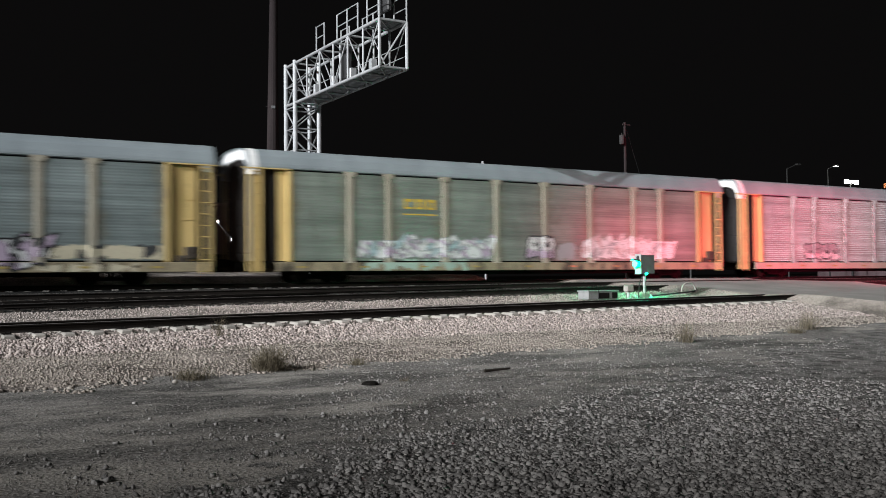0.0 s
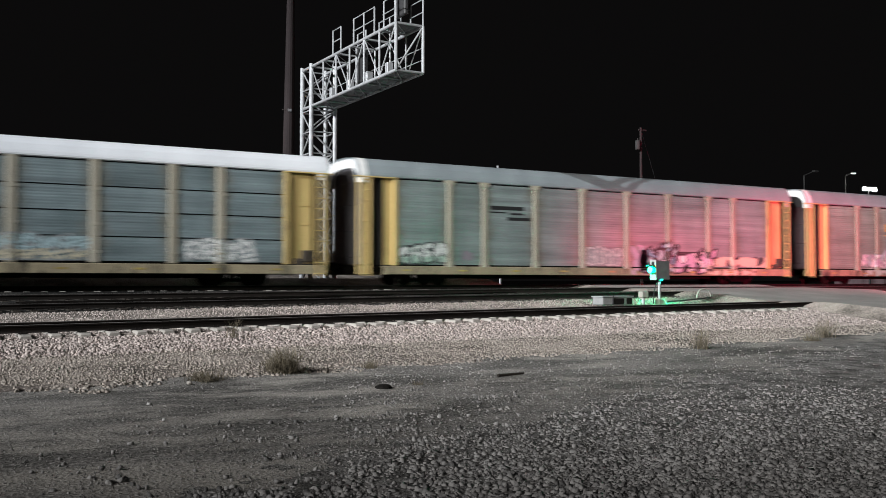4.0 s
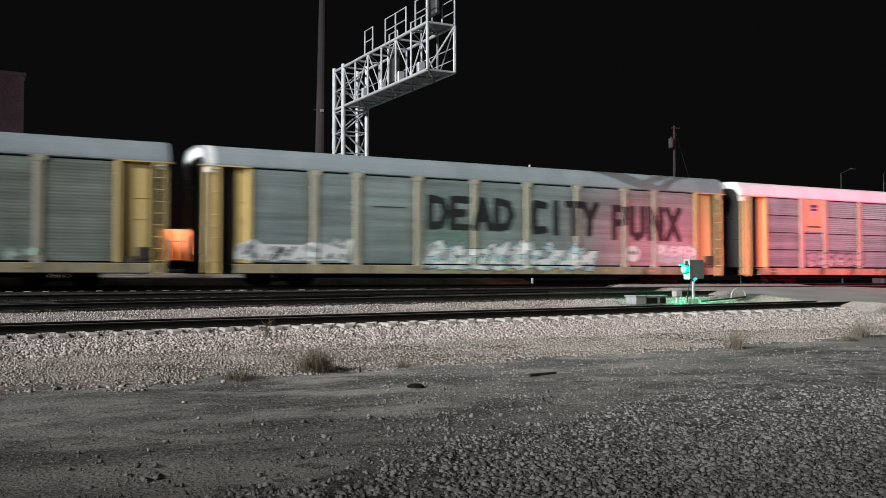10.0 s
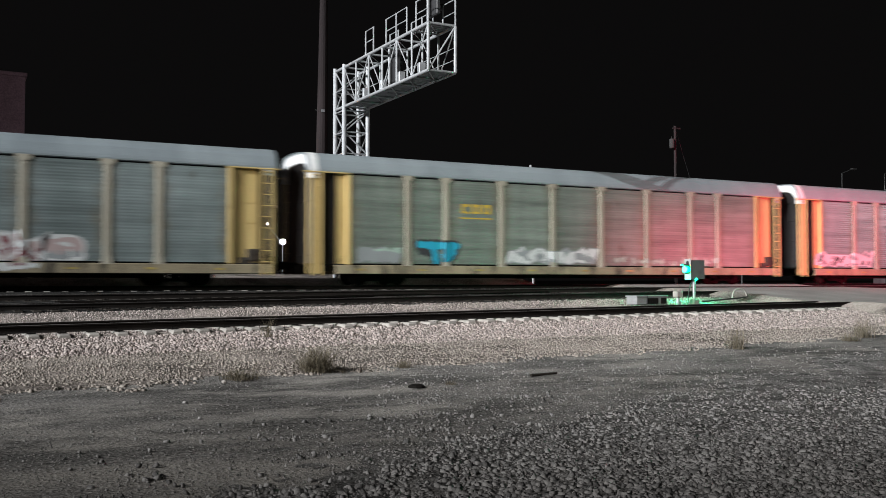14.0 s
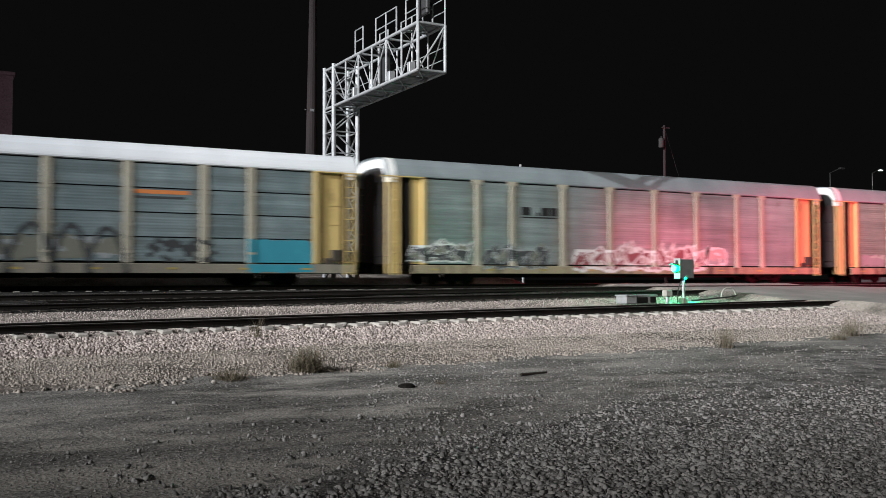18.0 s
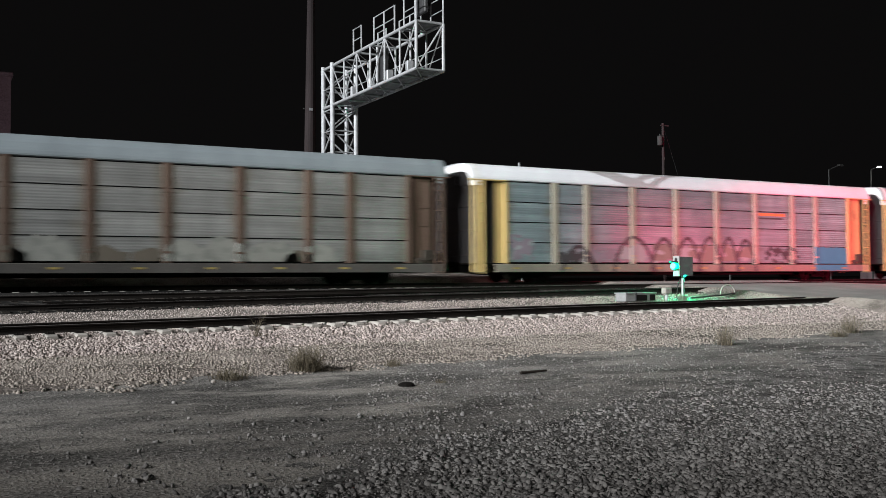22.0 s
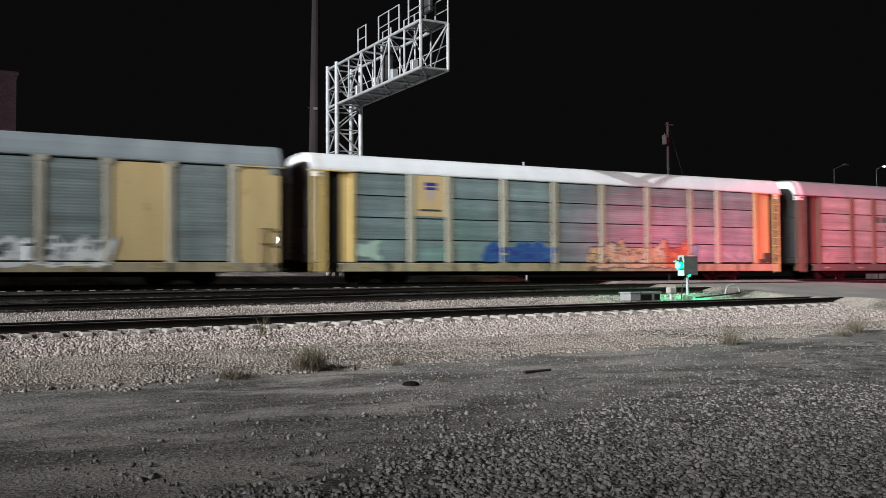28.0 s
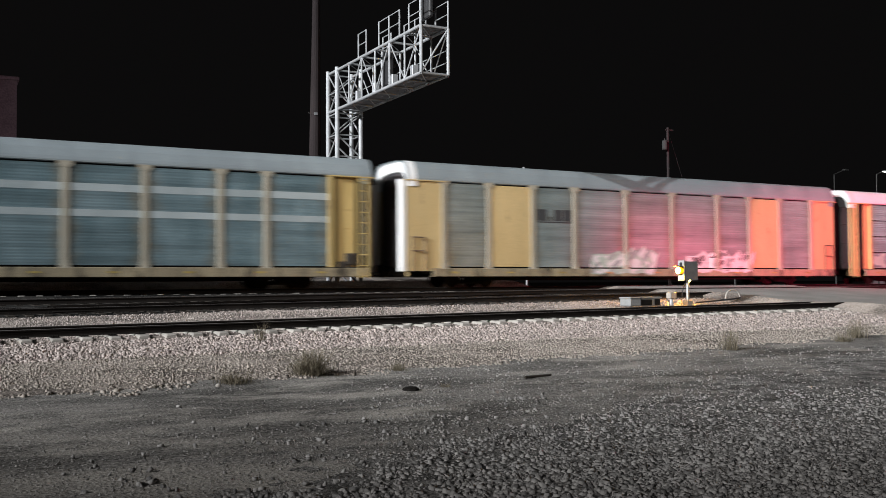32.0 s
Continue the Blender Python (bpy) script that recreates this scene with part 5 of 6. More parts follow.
# ---------------------------------------------------------------- signal gantry
def gantry():
    g = thing("signal_gantry", "galvanised lattice cantilever signal gantry with walkway and railings", "signal gantry", pose(0, 0, 1.1))
    X0, X1, Y0, Y1, Y2 = 17.07, 18.32, 33.5, 42.56, 43.75
    ZB, ZT = 10.1 - 1.1, 12.03 - 1.1
    for x in (X0, X1):
        for y in (Y1, Y2):
            leg = part("leg", Shape().tube((x, y, -0.2), (x, y, ZT + 0.15), 0.11, 12), GALV, g, smooth=False)
            part("base_plate", Shape().box(x - 0.25, x + 0.25, y - 0.25, y + 0.25, -0.05, 0.03, 0.01), GALV, leg)
    n = 10
    for face, (a, b) in enumerate((((X0, Y1), (X1, Y1)), ((X0, Y1), (X0, Y2)), ((X1, Y1), (X1, Y2)), ((X0, Y2), (X1, Y2)))):
        for k in range(n):
            z0, z1 = 0.4 + k * (ZT - 0.4) / n, 0.4 + (k + 1) * (ZT - 0.4) / n
            p, q = (a, b) if k % 2 else (b, a)
            part("brace", Shape().tube((*p, z0), (*q, z1), 0.04, 6), GALV, g)
            part("brace", Shape().tube((*a, z1), (*b, z1), 0.035, 6), GALV, g)
    for x in (X0, X1):
        for z in (ZB, ZT):
            part("chord", Shape().tube((x, Y0, z), (x, Y2, z), 0.065, 10), GALV, g)
    m = 6
    for i in range(m + 1):
        y = Y0 + (Y1 - Y0) * i / m
        for x in (X0, X1):
            part("upright", Shape().tube((x, y, ZB), (x, y, ZT), 0.045 if i else 0.07, 8), GALV, g)
        part("cross_bar", Shape().tube((X0, y, ZB), (X1, y, ZB), 0.045, 6), GALV, g)
        part("cross_bar", Shape().tube((X0, y, ZT), (X1, y, ZT), 0.045, 6), GALV, g)
        if i < m:
            y2 = Y0 + (Y1 - Y0) * (i + 1) / m
            for x in (X0, X1):
                za, zb = (ZB, ZT) if i % 2 else (ZT, ZB)
                part("brace", Shape().tube((x, y, za), (x, y2, zb), 0.028, 6), GALV, g)
            part("brace", Shape().tube((X0, y, ZT), (X1, y2, ZT), 0.02, 6), GALV, g)
            for z in (ZB + 0.55, ZB + 1.05):
                part("guard_rail", Shape().tube((X1, y, z), (X1, y2, z), 0.02, 6), GALV, g)
    # grating of the walkway
    for i in range(38):
        y = Y0 + 0.05 + i * (Y1 - Y0 - 0.1) / 38
        part("grating_bar", Shape().box(X0 + 0.05, X1 - 0.05, y, y + 0.2, ZB + 0.04, ZB + 0.07), DECKING, g)
    for i in range(6):
        part("grating_bar", Shape().box(X0 + 0.03, X1 - 0.03, Y0 + 0.05 + i * 0.235, Y0 + 0.26 + i * 0.235, ZT + 0.05, ZT + 0.08), DECKING, g)
    for i in range(5):
        y = Y0 + (Y1 - Y0) * i / 5
        part("deck_brace", Shape().tube((X0, y, ZB - 0.03), (X1, y + (Y1 - Y0) / 5, ZB - 0.03), 0.025, 6), GALV, g)
    part("end_bar", Shape().tube((X0, Y0, ZB), (X1, Y0, ZT), 0.035, 6), GALV, g)
    # railings above the top chord
    for y0, y1 in ((33.5, 34.6), (35.5, 37.6), (39.0, 39.9)):
        for x in (X0, X1):
            k = 3 if y1 - y0 > 2 else 2
            for i in range(k):
                y = y0 + (y1 - y0) * i / (k - 1)
                part("rail_post", Shape().tube((x, y, ZT), (x, y, ZT + 1.15), 0.035, 6), GALV, g)
            for z in (ZT + 0.6, ZT + 1.13):
                part("top_rail", Shape().tube((x, y0, z), (x, y1, z), 0.025, 6), GALV, g)
    # signal heads on their own masts, seen from behind
    for y, z in ((34.8, 11.6), (38.7, 9.5)):
        h = part("signal_head", Shape().box(X1 - 0.45, X1 - 0.25, y - 0.5, y + 0.5, z, z + 1.7, 0.05), BLACK, g, "black signal head turned away")
        part("head_mast", Shape().tube((X1 - 0.6, y, ZB), (X1 - 0.6, y, z + 1.6), 0.06, 8), GALV, h)
        for k in range(2):
            part("hood", Shape().tube((X1 - 0.25, y, z + 0.45 + k * 0.6), (X1 + 0.05, y, z + 0.45 + k * 0.6), 0.15, 10), BLACK, h)
    for y in (35.3, 37.3, 39.3, 41.3):
        part("junction_box", Shape().box(X0 + 0.5, X0 + 0.8, y, y + 0.22, ZB + 0.07, ZB + 0.75, 0.02), GALV, g)
    for y in (34.9, 36.9, 38.6):
        part("work_light", Shape().lathe([(ZB - 0.16, 0.09), (ZB - 0.02, 0.05), (ZB, 0.02)], 10, "z").move(pose(X1 - 0.25, y, 0)), GALV, g)
    return g


gantry()


# ---------------------------------------------------------------- poles, buildings and lights behind the train
def ground_at(x, y):
    return float(ground_z(np.array(x), np.array(y)))


pole = thing("tall_pole", "tall weathered brown utility pole behind the train", "pole", pose(18.63, 50.0, 1.1))
shaft = part("shaft", Shape().tube((0, 0, -0.3), (0.25, 0, 26), 0.44, 14, 0.1), POLE_WOOD, pole, smooth=False)
part("step_bolt", Shape().tube((-0.3, -0.16, 10.1), (-0.4, -0.24, 10.1), 0.02, 6), GALV, pole)
part("tag", Shape().box(-0.1, 0.1, -0.36, -0.31, 10.0, 10.14), GALV, pole, "small bright metal tag")

pole2 = thing("utility_pole", "utility pole with a transformer and a lamp arm", "pole", pose(45.15, 50.4, 1.1))
part("shaft", Shape().tube((0, 0, -0.3), (0, 0, 11.35), 0.12, 10, 0.085), POLE_WOOD, pole2)
part("cross_arm", Shape().box(-0.2, 0.5, -0.05, 0.05, 11.14, 11.24, 0.01), POLE_WOOD, pole2)
tr = part("transformer", Shape().lathe([(9.75, 0.02), (9.75, 0.16), (9.8, 0.18), (10.36, 0.18), (10.4, 0.14), (10.42, 0.02)], 14, "z").move(pose(-0.42, -0.15, 0)), INSIDE, pole2)
part("bushing", Shape().tube((-0.42, -0.15, 10.4), (-0.42, -0.15, 10.55), 0.03, 6), INSIDE, tr)
part("guy_wire", Shape().tube((0.1, 0, 11), (2.2, 0.4, 6.5), 0.009, 5), BLACK, pole2)

BRICK = material("dim_pinkish_masonry", (0.1, 0.068, 0.075), (0.24, 0.17, 0.185), 0.9, big=0.4, fine=8, bump=0.3)
BASE_BLACK = material("added_base_black", (0.004, 0.004, 0.004), (0.012, 0.011, 0.011), 0.9, big=0.5, fine=10, bump=0.2)
ORANGE = material("orange_steel_box", (0.62, 0.16, 0.04), (0.8, 0.27, 0.08), 0.55, big=0.8, fine=14, bump=0.1)


def block(name, label, category, x0, x1, y0, y1, z1, mat, roof):
    b = thing(name, label, category, pose(0, 0, 1.15))
    part("wall", Shape().box(x0, x1, y0, y1, -0.3, z1 - 1.15, 0.03), mat, b)
    # added black base: keeps the lit wall from showing below the train
    part("plinth", Shape().box(x0 - 0.06, x1 + 0.06, y0 - 0.06, y1 + 0.06, -0.4, 2.6, 0.03), BASE_BLACK, b)
    part("roof_edge", Shape().box(x0 - 0.15, x1 + 0.15, y0 - 0.15, y1 + 0.15, z1 - 1.15, z1 - 0.85, 0.04), roof, b)
    for k in range(int((x1 - x0) / 4)):
        part("pilaster", Shape().box(x0 + 2 + k * 4 - 0.2, x0 + 2 + k * 4 + 0.2, y0 - 0.12, y0 + 0.1, 2.62, z1 - 1.3, 0.02), mat, b)
    return b


fence = thing("wire_fence", "galvanised wire fence behind the train", "fence", pose(0, 50.0, 1.1))
for i in range(11):
    part("post", Shape().tube((-16.7 + 3 * i, 0, -0.2), (-16.7 + 3 * i, 0, 2.6), 0.024, 8), GALV, fence)
for z in (0.25, 1.4, 2.55):
    part("wire", Shape().tube((-16.7, 0.04, z), (13.3, 0.04, z), 0.018, 6), GALV, fence)
block("tower_building", "tall dim pinkish-grey building behind the train", "building", -30, 5.25, 80, 100, 17.6, BRICK, BRICK)
block("low_building", "low pinkish brick building beyond the tracks", "building", 5.5, 26, 81, 96, 8.0, BRICK, BRICK)

box = thing("box_trailer", "bright orange box trailer lit by a lamp", "trailer", pose(11.6, 56.0, 1.1))
body = part("body", Shape().box(-1.9, 1.9, 0, 8, 1.6, 3.5, 0.04), ORANGE, box)
for k in range(8):
    part("rib", Shape().box(-1.85 + k * 0.5, -1.78 + k * 0.5, -0.035, 0.02, 1.65, 3.45), ORANGE, body)
for z in (1.6, 2.5, 3.44):
    part("rail", Shape().box(-1.9, 1.9, -0.04, 0.02, z, z + 0.06), ORANGE, body)
for x in (-1.2, 1.2):
    for y in (1.0, 6.5):
        w = Shape().lathe([(-0.15, 0.1), (-0.15, 0.4), (-0.1, 0.5), (0.1, 0.5), (0.15, 0.4), (0.15, 0.1)], 18, "x").move(pose(x, y, 0.5))
        part("wheel", w, BLACK, box)
part("frame", Shape().box(-1.0, 1.0, 0.3, 7.8, 0.9, 1.6, 0.03), BLACK, box)


def street_lamp(x, y, h, arm, lit):
    s = thing("street_lamp", "street lamp with a bent arm, " + ("lit" if lit else "unlit"), "street lamp", pose(x, y, 1.15), group="street lamps beyond the crossing")
    part("pole", Shape().tube((0, 0, -0.2), (0, 0, h), 0.1, 8, 0.06), SIG_DARK, s)
    part("arm", Shape().tube((0, 0, h), (arm, -0.3, h + 0.5), 0.05, 6), SIG_DARK, s)
    hd = part("head", Shape().box(arm - 0.1, arm + 0.6, -0.5, -0.1, h + 0.42, h + 0.6, 0.05), SIG_DARK, s)
    if lit:
        part("lens", Shape().box(arm, arm + 0.5, -0.45, -0.15, h + 0.37, h + 0.425), LAMP_WHITE, hd, "glowing white lens")


SIG_DARK = material("dark_grey_paint", (0.02, 0.02, 0.02), (0.05, 0.05, 0.05), 0.6)
LAMP_WHITE = glow("white_lamp", (1.0, 0.97, 0.9), 60)
street_lamp(84.0, 68.0, 11.8, 1.2, False)
street_lamp(105.5, 79.0, 14.0, 1.0, True)
# this third lamp is added, hidden by the train, to carry the fill
street_lamp(61.2, 60.0, 7.7, -1.4, True)

far_roof = thing("roadside_shop", "distant low shop with an orange canopy", "building", pose(111.5, 73.5, 1.1))
part("wall", Shape().box(0, 22, 0, 12, -0.3, 11.0, 0.05), BRICK, far_roof)
part("canopy", Shape().box(-1, 24, -3, 1, 11.4, 12.0, 0.05), ORANGE, far_roof, "orange canopy edge")
area_pole = thing("floodlight_pole", "distant floodlight pole with three white lamps", "light pole", pose(106.1, 76.1, 1.1))
part("pole", Shape().tube((0, 0, -0.2), (0, 0, 12.2), 0.14, 8, 0.09), BLACK, area_pole)
for k in range(3):
    part("floodlight", Shape().box(-1.3 + k * 0.95, -0.6 + k * 0.95, -0.3, 0.0, 11.9 + 0.1 * (k % 2), 12.35, 0.05), LAMP_WHITE, area_pole, "glowing white floodlight")


# ---------------------------------------------------------------- masts of the yard floods and the level crossing's signals
for eye, aim in ((FLOOD_A, 10), (FLOOD_B, 60), (FLOOD_C, 140)):
    x, y, z = eye
    mast = thing("flood_mast", "tall galvanised floodlight mast of the yard", "light mast", pose(x, y, ground_at(x, y), 0, 0, aim), group="flood masts")
    h = z - ground_at(x, y)
    part("pole", Shape().tube((-1.2, 0, -0.2), (-1.2, 0, h + 0.8), 0.28, 10, 0.14), GALV, mast)
    part("yoke", Shape().box(-1.3, -1.0, -1.6, 1.6, h + 0.3, h + 0.45, 0.02), GALV, mast)
    for d in (-1.2, 1.2):
        part("floodlight", Shape().box(-1.1, -0.7, d - 0.35, d + 0.35, h - 0.2, h + 0.3, 0.04), GALV, mast)

FLASH_RED = glow("red_flasher", (1.0, 0.02, 0.03), 40)
for x, y, turn in ((43.5, 18.0, 0), (29.0, 44.0, 180)):
    z = float(road_z(np.array(35.0), np.array(y)))
    f = thing("crossing_signal", "level crossing signal with red flashers and a gate", "crossing signal", pose(x, y, z, 0, 0, turn), group="level crossing signals")
    part("mast", Shape().tube((0, 0, -0.5), (0, 0, 4.2), 0.07, 10), GALV, f)
    part("cross_bar", Shape().box(-0.5, 0.5, -0.04, 0.04, 2.52, 2.6, 0.01), BLACK, f)
    for a in (45, -45):
        part("crossbuck_board", Shape().box(-0.6, 0.6, -0.12, -0.09, -0.11, 0.11).move(pose(0, 0, 3.7, 0, a, 0)), GALV, f)
    for d in (-0.38, 0.38):
        dish = part("flasher", Shape().tube((d, -0.16, 2.35), (d, 0.16, 2.35), 0.16, 14), BLACK, f)
        part("backboard", Shape().tube((d, -0.01, 2.35), (d, 0.01, 2.35), 0.3, 18), BLACK, dish)
        part("lens", Shape().lathe([(0.165, 0.14), (0.19, 0.1), (0.2, 0.01)], 14).move(pose(d, 0, 2.35)), FLASH_RED, dish, "glowing red lens")
    # plates added out of view to cut the red beam above and below
    for z in (2.26, 2.44):
        hood = Shape().box(-0.25, 0.25, 0.2, 1.05, z - 0.01, z + 0.01)
        part("hood", hood.move(pose(0, 0, 0, 0, 0, 25)), BLACK, f)
    if turn:
        arm = part("side_arm", Shape().tube((0, 0, 2.1), (-2.3, 0, 2.1), 0.05, 8), GALV, f)
        part("side_flasher", Shape().tube((-2.25, -0.1, 2.1), (-2.25, 0.12, 2.1), 0.15, 14), BLACK, arm)
    part("gate_arm", Shape().box(0.1, 0.2, -0.06, 0.06, 1.0, 6.75, 0.01), GALV, f)


# ---------------------------------------------------------------- dwarf signal and trackside boxes
SIG = (25.35, 27.3)
SIG_Z = 0.85
GREEN = glow("green_signal_light", (0.0, 1.0, 0.3), 6.0)
GREEN_CORE = glow("green_signal_bulb", (0.001, 1.0, 0.35), 560)
AMBER = glow("amber_signal_light", (1.0, 0.3, 0.0), 3.0)
AMBER_CORE = glow("amber_signal_bulb", (1.0, 0.42, 0.04), 1300)
SIG_GREY = material("signal_housing_grey", (0.07, 0.07, 0.07), (0.12, 0.12, 0.12), 0.6, big=3, fine=30, bump=0.1)
BOX_GREY = material("grey_machine_paint", (0.15, 0.155, 0.155), (0.27, 0.275, 0.275), 0.55, big=3, fine=30, bump=0.1)
PLATE_WHITE = material("grey_plate", (0.24, 0.24, 0.24), (0.32, 0.32, 0.32), 0.6, big=3, fine=30, bump=0.1)
signal = thing("dwarf_signal", "grey dwarf signal on a short post, lit beside the track", "railway signal", pose(*SIG, SIG_Z))
part("post", Shape().tube((0, 0, 0), (0, 0, 0.82), 0.06, 12), GALV, signal)
part("footing", Shape().box(-0.14, 0.14, -0.14, 0.14, -0.25, 0.04, 0.02), CONCRETE, signal)
hous = Shape()
hous.box(-0.3, 0.38, -0.16, -0.145, 0.8, 1.52).box(-0.3, 0.38, 0.145, 0.16, 0.8, 1.52).box(-0.3, 0.38, -0.145, 0.145, 1.505, 1.52).box(-0.3, -0.0, -0.145, 0.145, 0.8, 0.815).box(0.2, 0.365, -0.145, 0.145, 0.8, 0.815).box(0.0, 0.2, -0.145, -0.1, 0.8, 0.815).box(0.0, 0.2, 0.1, 0.145, 0.8, 0.815).box(0.365, 0.38, -0.145, 0.145, 0.815, 1.505).box(0.0, 0.015, -0.145, 0.145, 0.815, 1.505)
part("housing", hous, SIG_GREY, signal)
# inner faces added in black, so unused bulbs don't leak through the front
liner = Shape()
liner.box(-0.295, 0.0, -0.144, -0.142, 0.82, 1.5).box(-0.295, 0.0, 0.142, 0.144, 0.82, 1.5).box(-0.295, 0.0, -0.14, 0.14, 1.5, 1.503).box(-0.295, 0.0, -0.14, 0.14, 0.817, 0.82).box(-0.003, -0.001, -0.14, 0.14, 0.82, 1.5)
part("liner", liner, BLACK, signal, "black liner added against stray light")
fr = Shape()
fr.box(-0.32, -0.3, -0.17, 0.17, 1.34, 1.56).box(-0.32, -0.3, -0.17, 0.17, 0.78, 1.0).box(-0.32, -0.3, -0.17, -0.155, 1.0, 1.34).box(-0.32, -0.3, 0.155, 0.17, 1.0, 1.34)
part("face_plate", fr, PLATE_WHITE, signal, "grey face plate with an opening for the lamp")
part("blank_lens", Shape().tube((-0.335, 0, 1.42), (-0.318, 0, 1.42), 0.07, 16), BLACK, signal)
turret = part("lamp_turret", Shape().tube((0, -0.1, 0), (0, 0.1, 0), 0.05, 16), BLACK, signal, m=pose(-0.24, 0, 1.17))
for ang, mt, nm in ((180, GREEN, "green_lamp"), (60, BLACK, "blank_lamp"), (-60, AMBER, "amber_lamp")):
    lens = part(nm, Shape().lathe([(0.02, 0.11), (0.1, 0.12), (0.16, 0.13), (0.185, 0.13), (0.205, 0.1)], 16, "x").move(pose(0, 0, 0, 0, ang, 0)), mt, turret)
    core = {"green_lamp": GREEN_CORE, "amber_lamp": AMBER_CORE}.get(nm, BLACK)
    part("bulb", Shape().lathe([(0.2, 0.07), (0.215, 0.11), (0.24, 0.12), (0.27, 0.09), (0.29, 0.001)], 14, "x").move(pose(0, 0, 0, 0, ang, 0)), core, lens)

# short visor added over the front lens, to hold back its upward light
visor = Shape()
ring = [math.radians(a) for a in range(50, 131, 8)]
for r0, r1 in ((0.19, 0.2),):
    for a0, a1 in zip(ring, ring[1:]):
        q = [(x, rr * math.cos(a), 1.17 + rr * math.sin(a)) for x in (-0.32, -0.6) for a in (a0, a1) for rr in (r0, r1)]
        visor.add(q, [(0, 1, 3, 2), (4, 6, 7, 5), (0, 4, 5, 1), (2, 3, 7, 6), (0, 2, 6, 4), (1, 5, 7, 3)])
part("visor", visor, BLACK, signal, "black visor added to shape the lamp's light")
# hidden lamp added under the housing, to make the coloured pool on the ballast
GREEN_POOL = glow("added_green_pool_glow", (0.0, 1.0, 0.42), 4000)
AMBER_POOL = glow("added_amber_pool_glow", (1.0, 0.42, 0.06), 2600)
rear = part("ground_lamp_turret", Shape().tube((0, -0.09, 0), (0, 0.09, 0), 0.04, 12), BLACK, signal, m=pose(0.1, 0, 1.0))
for ang, mt, nm in ((90, GREEN_POOL, "green_ground_lamp"), (-30, BLACK, "blank_ground_lamp"), (-150, AMBER_POOL, "amber_ground_lamp")):
    barrel = part(nm, Shape().lathe([(0.03, 0.06), (0.16, 0.06), (0.165, 0.055)], 14, "x").move(pose(0, 0, 0, 0, ang, 0)), BLACK, rear)
    part("bulb", Shape().lathe([(0.166, 0.055), (0.2, 0.052), (0.222, 0.035), (0.23, 0.001)], 14, "x").move(pose(0, 0, 0, 0, ang, 0)), mt, barrel)

# vanes added to stop stray light between the turrets' lamps
for ang in (0, 120, 240):
    part("vane", Shape().box(0.05, 0.2, -0.14, 0.14, -0.003, 0.003).move(pose(0, 0, 0, 0, ang, 0)), BLACK, turret)
    part("vane", Shape().box(0.03, 0.235, -0.085, 0.085, -0.003, 0.003).move(pose(0, 0, 0, 0, ang + 30, 0)), BLACK, rear)

sw = thing("switch_machine", "low grey switch machine box beside the track", "switch machine", pose(22.6, 26.8, 0.72, 0, 0, 3))
part("case", Shape().box(-0.75, 0.75, -0.28, 0.28, 0, 0.3, 0.03), BOX_GREY, sw)
# flat near-black panels in place of openings: their shade is painted
part("motor_cover", Shape().box(-0.22, 0.3, -0.3, -0.24, 0.03, 0.24, 0.02), UNDER, sw, "near-black panel painted for a shaded opening")
part("motor_cover", Shape().box(0.42, 0.7, -0.3, -0.24, 0.03, 0.25, 0.02), UNDER, sw, "near-black panel painted for a shaded opening")
part("lid", Shape().box(-0.78, 0.78, -0.31, 0.31, 0.28, 0.33, 0.015), GALV, sw)
part("lid_seam", Shape().box(-0.28, -0.24, -0.315, 0.315, 0.02, 0.335, 0.01), BLACK, sw)
jb = thing("junction_box", "small grey junction box on a stub post", "junction box", pose(24.35, 27.1, 0.76))
part("case", Shape().box(-0.16, 0.16, -0.13, 0.13, 0.2, 0.44, 0.03), CONCRETE, jb)
part("stub", Shape().tube((0, 0, -0.1), (0, 0, 0.2), 0.06, 8), GALV, jb)


def cable(name, label, pts, r, mat):
    cu = bpy.data.curves.new(name, "CURVE")
    cu.dimensions, cu.bevel_depth, cu.bevel_resolution, cu.resolution_u = "3D", r, 2, 8
    sp = cu.splines.new("NURBS")
    sp.points.add(len(pts) - 1)
    for q, p in zip(sp.points, pts):
        q.co = (*p, 1)
    sp.use_endpoint_u, sp.order_u = True, 3
    cu.materials.append(mat)
    ob = new(name, cu)
    dg = bpy.context.evaluated_depsgraph_get()
    me = bpy.data.meshes.new_from_object(ob.evaluated_get(dg))
    bpy.data.objects.remove(ob)
    return tagged(new(name, me), label, "cable")


cable("cable_hoop", "pale cable hoop standing out of the ballast", [(28.2, 28.2, 0.8), (28.22, 28.2, 1.15), (28.62, 28.2, 1.3), (29.0, 28.2, 1.15), (29.04, 28.2, 0.8)], 0.03, CONCRETE)
cable("signal_cable", "black cable from the dwarf signal to the ground", [(25.15, 27.2, 1.55), (25.0, 27.2, 1.3), (24.92, 27.15, 1.0), (24.85, 27.1, 0.72)], 0.018, BLACK)
cable("ground_cable", "dark cable lying on the ballast", [(25.6, 27.1, 0.79), (27.0, 27.5, 0.84), (28.8, 28.0, 0.9), (30.6, 28.9, 1.06)], 0.03, BLACK)

# ---------------------------------------------------------------- weeds and litter
DRY = material("dry_weed", (0.07, 0.061, 0.045), (0.23, 0.198, 0.145), 0.9, big=4, fine=30, bump=0.0, island=0.3)


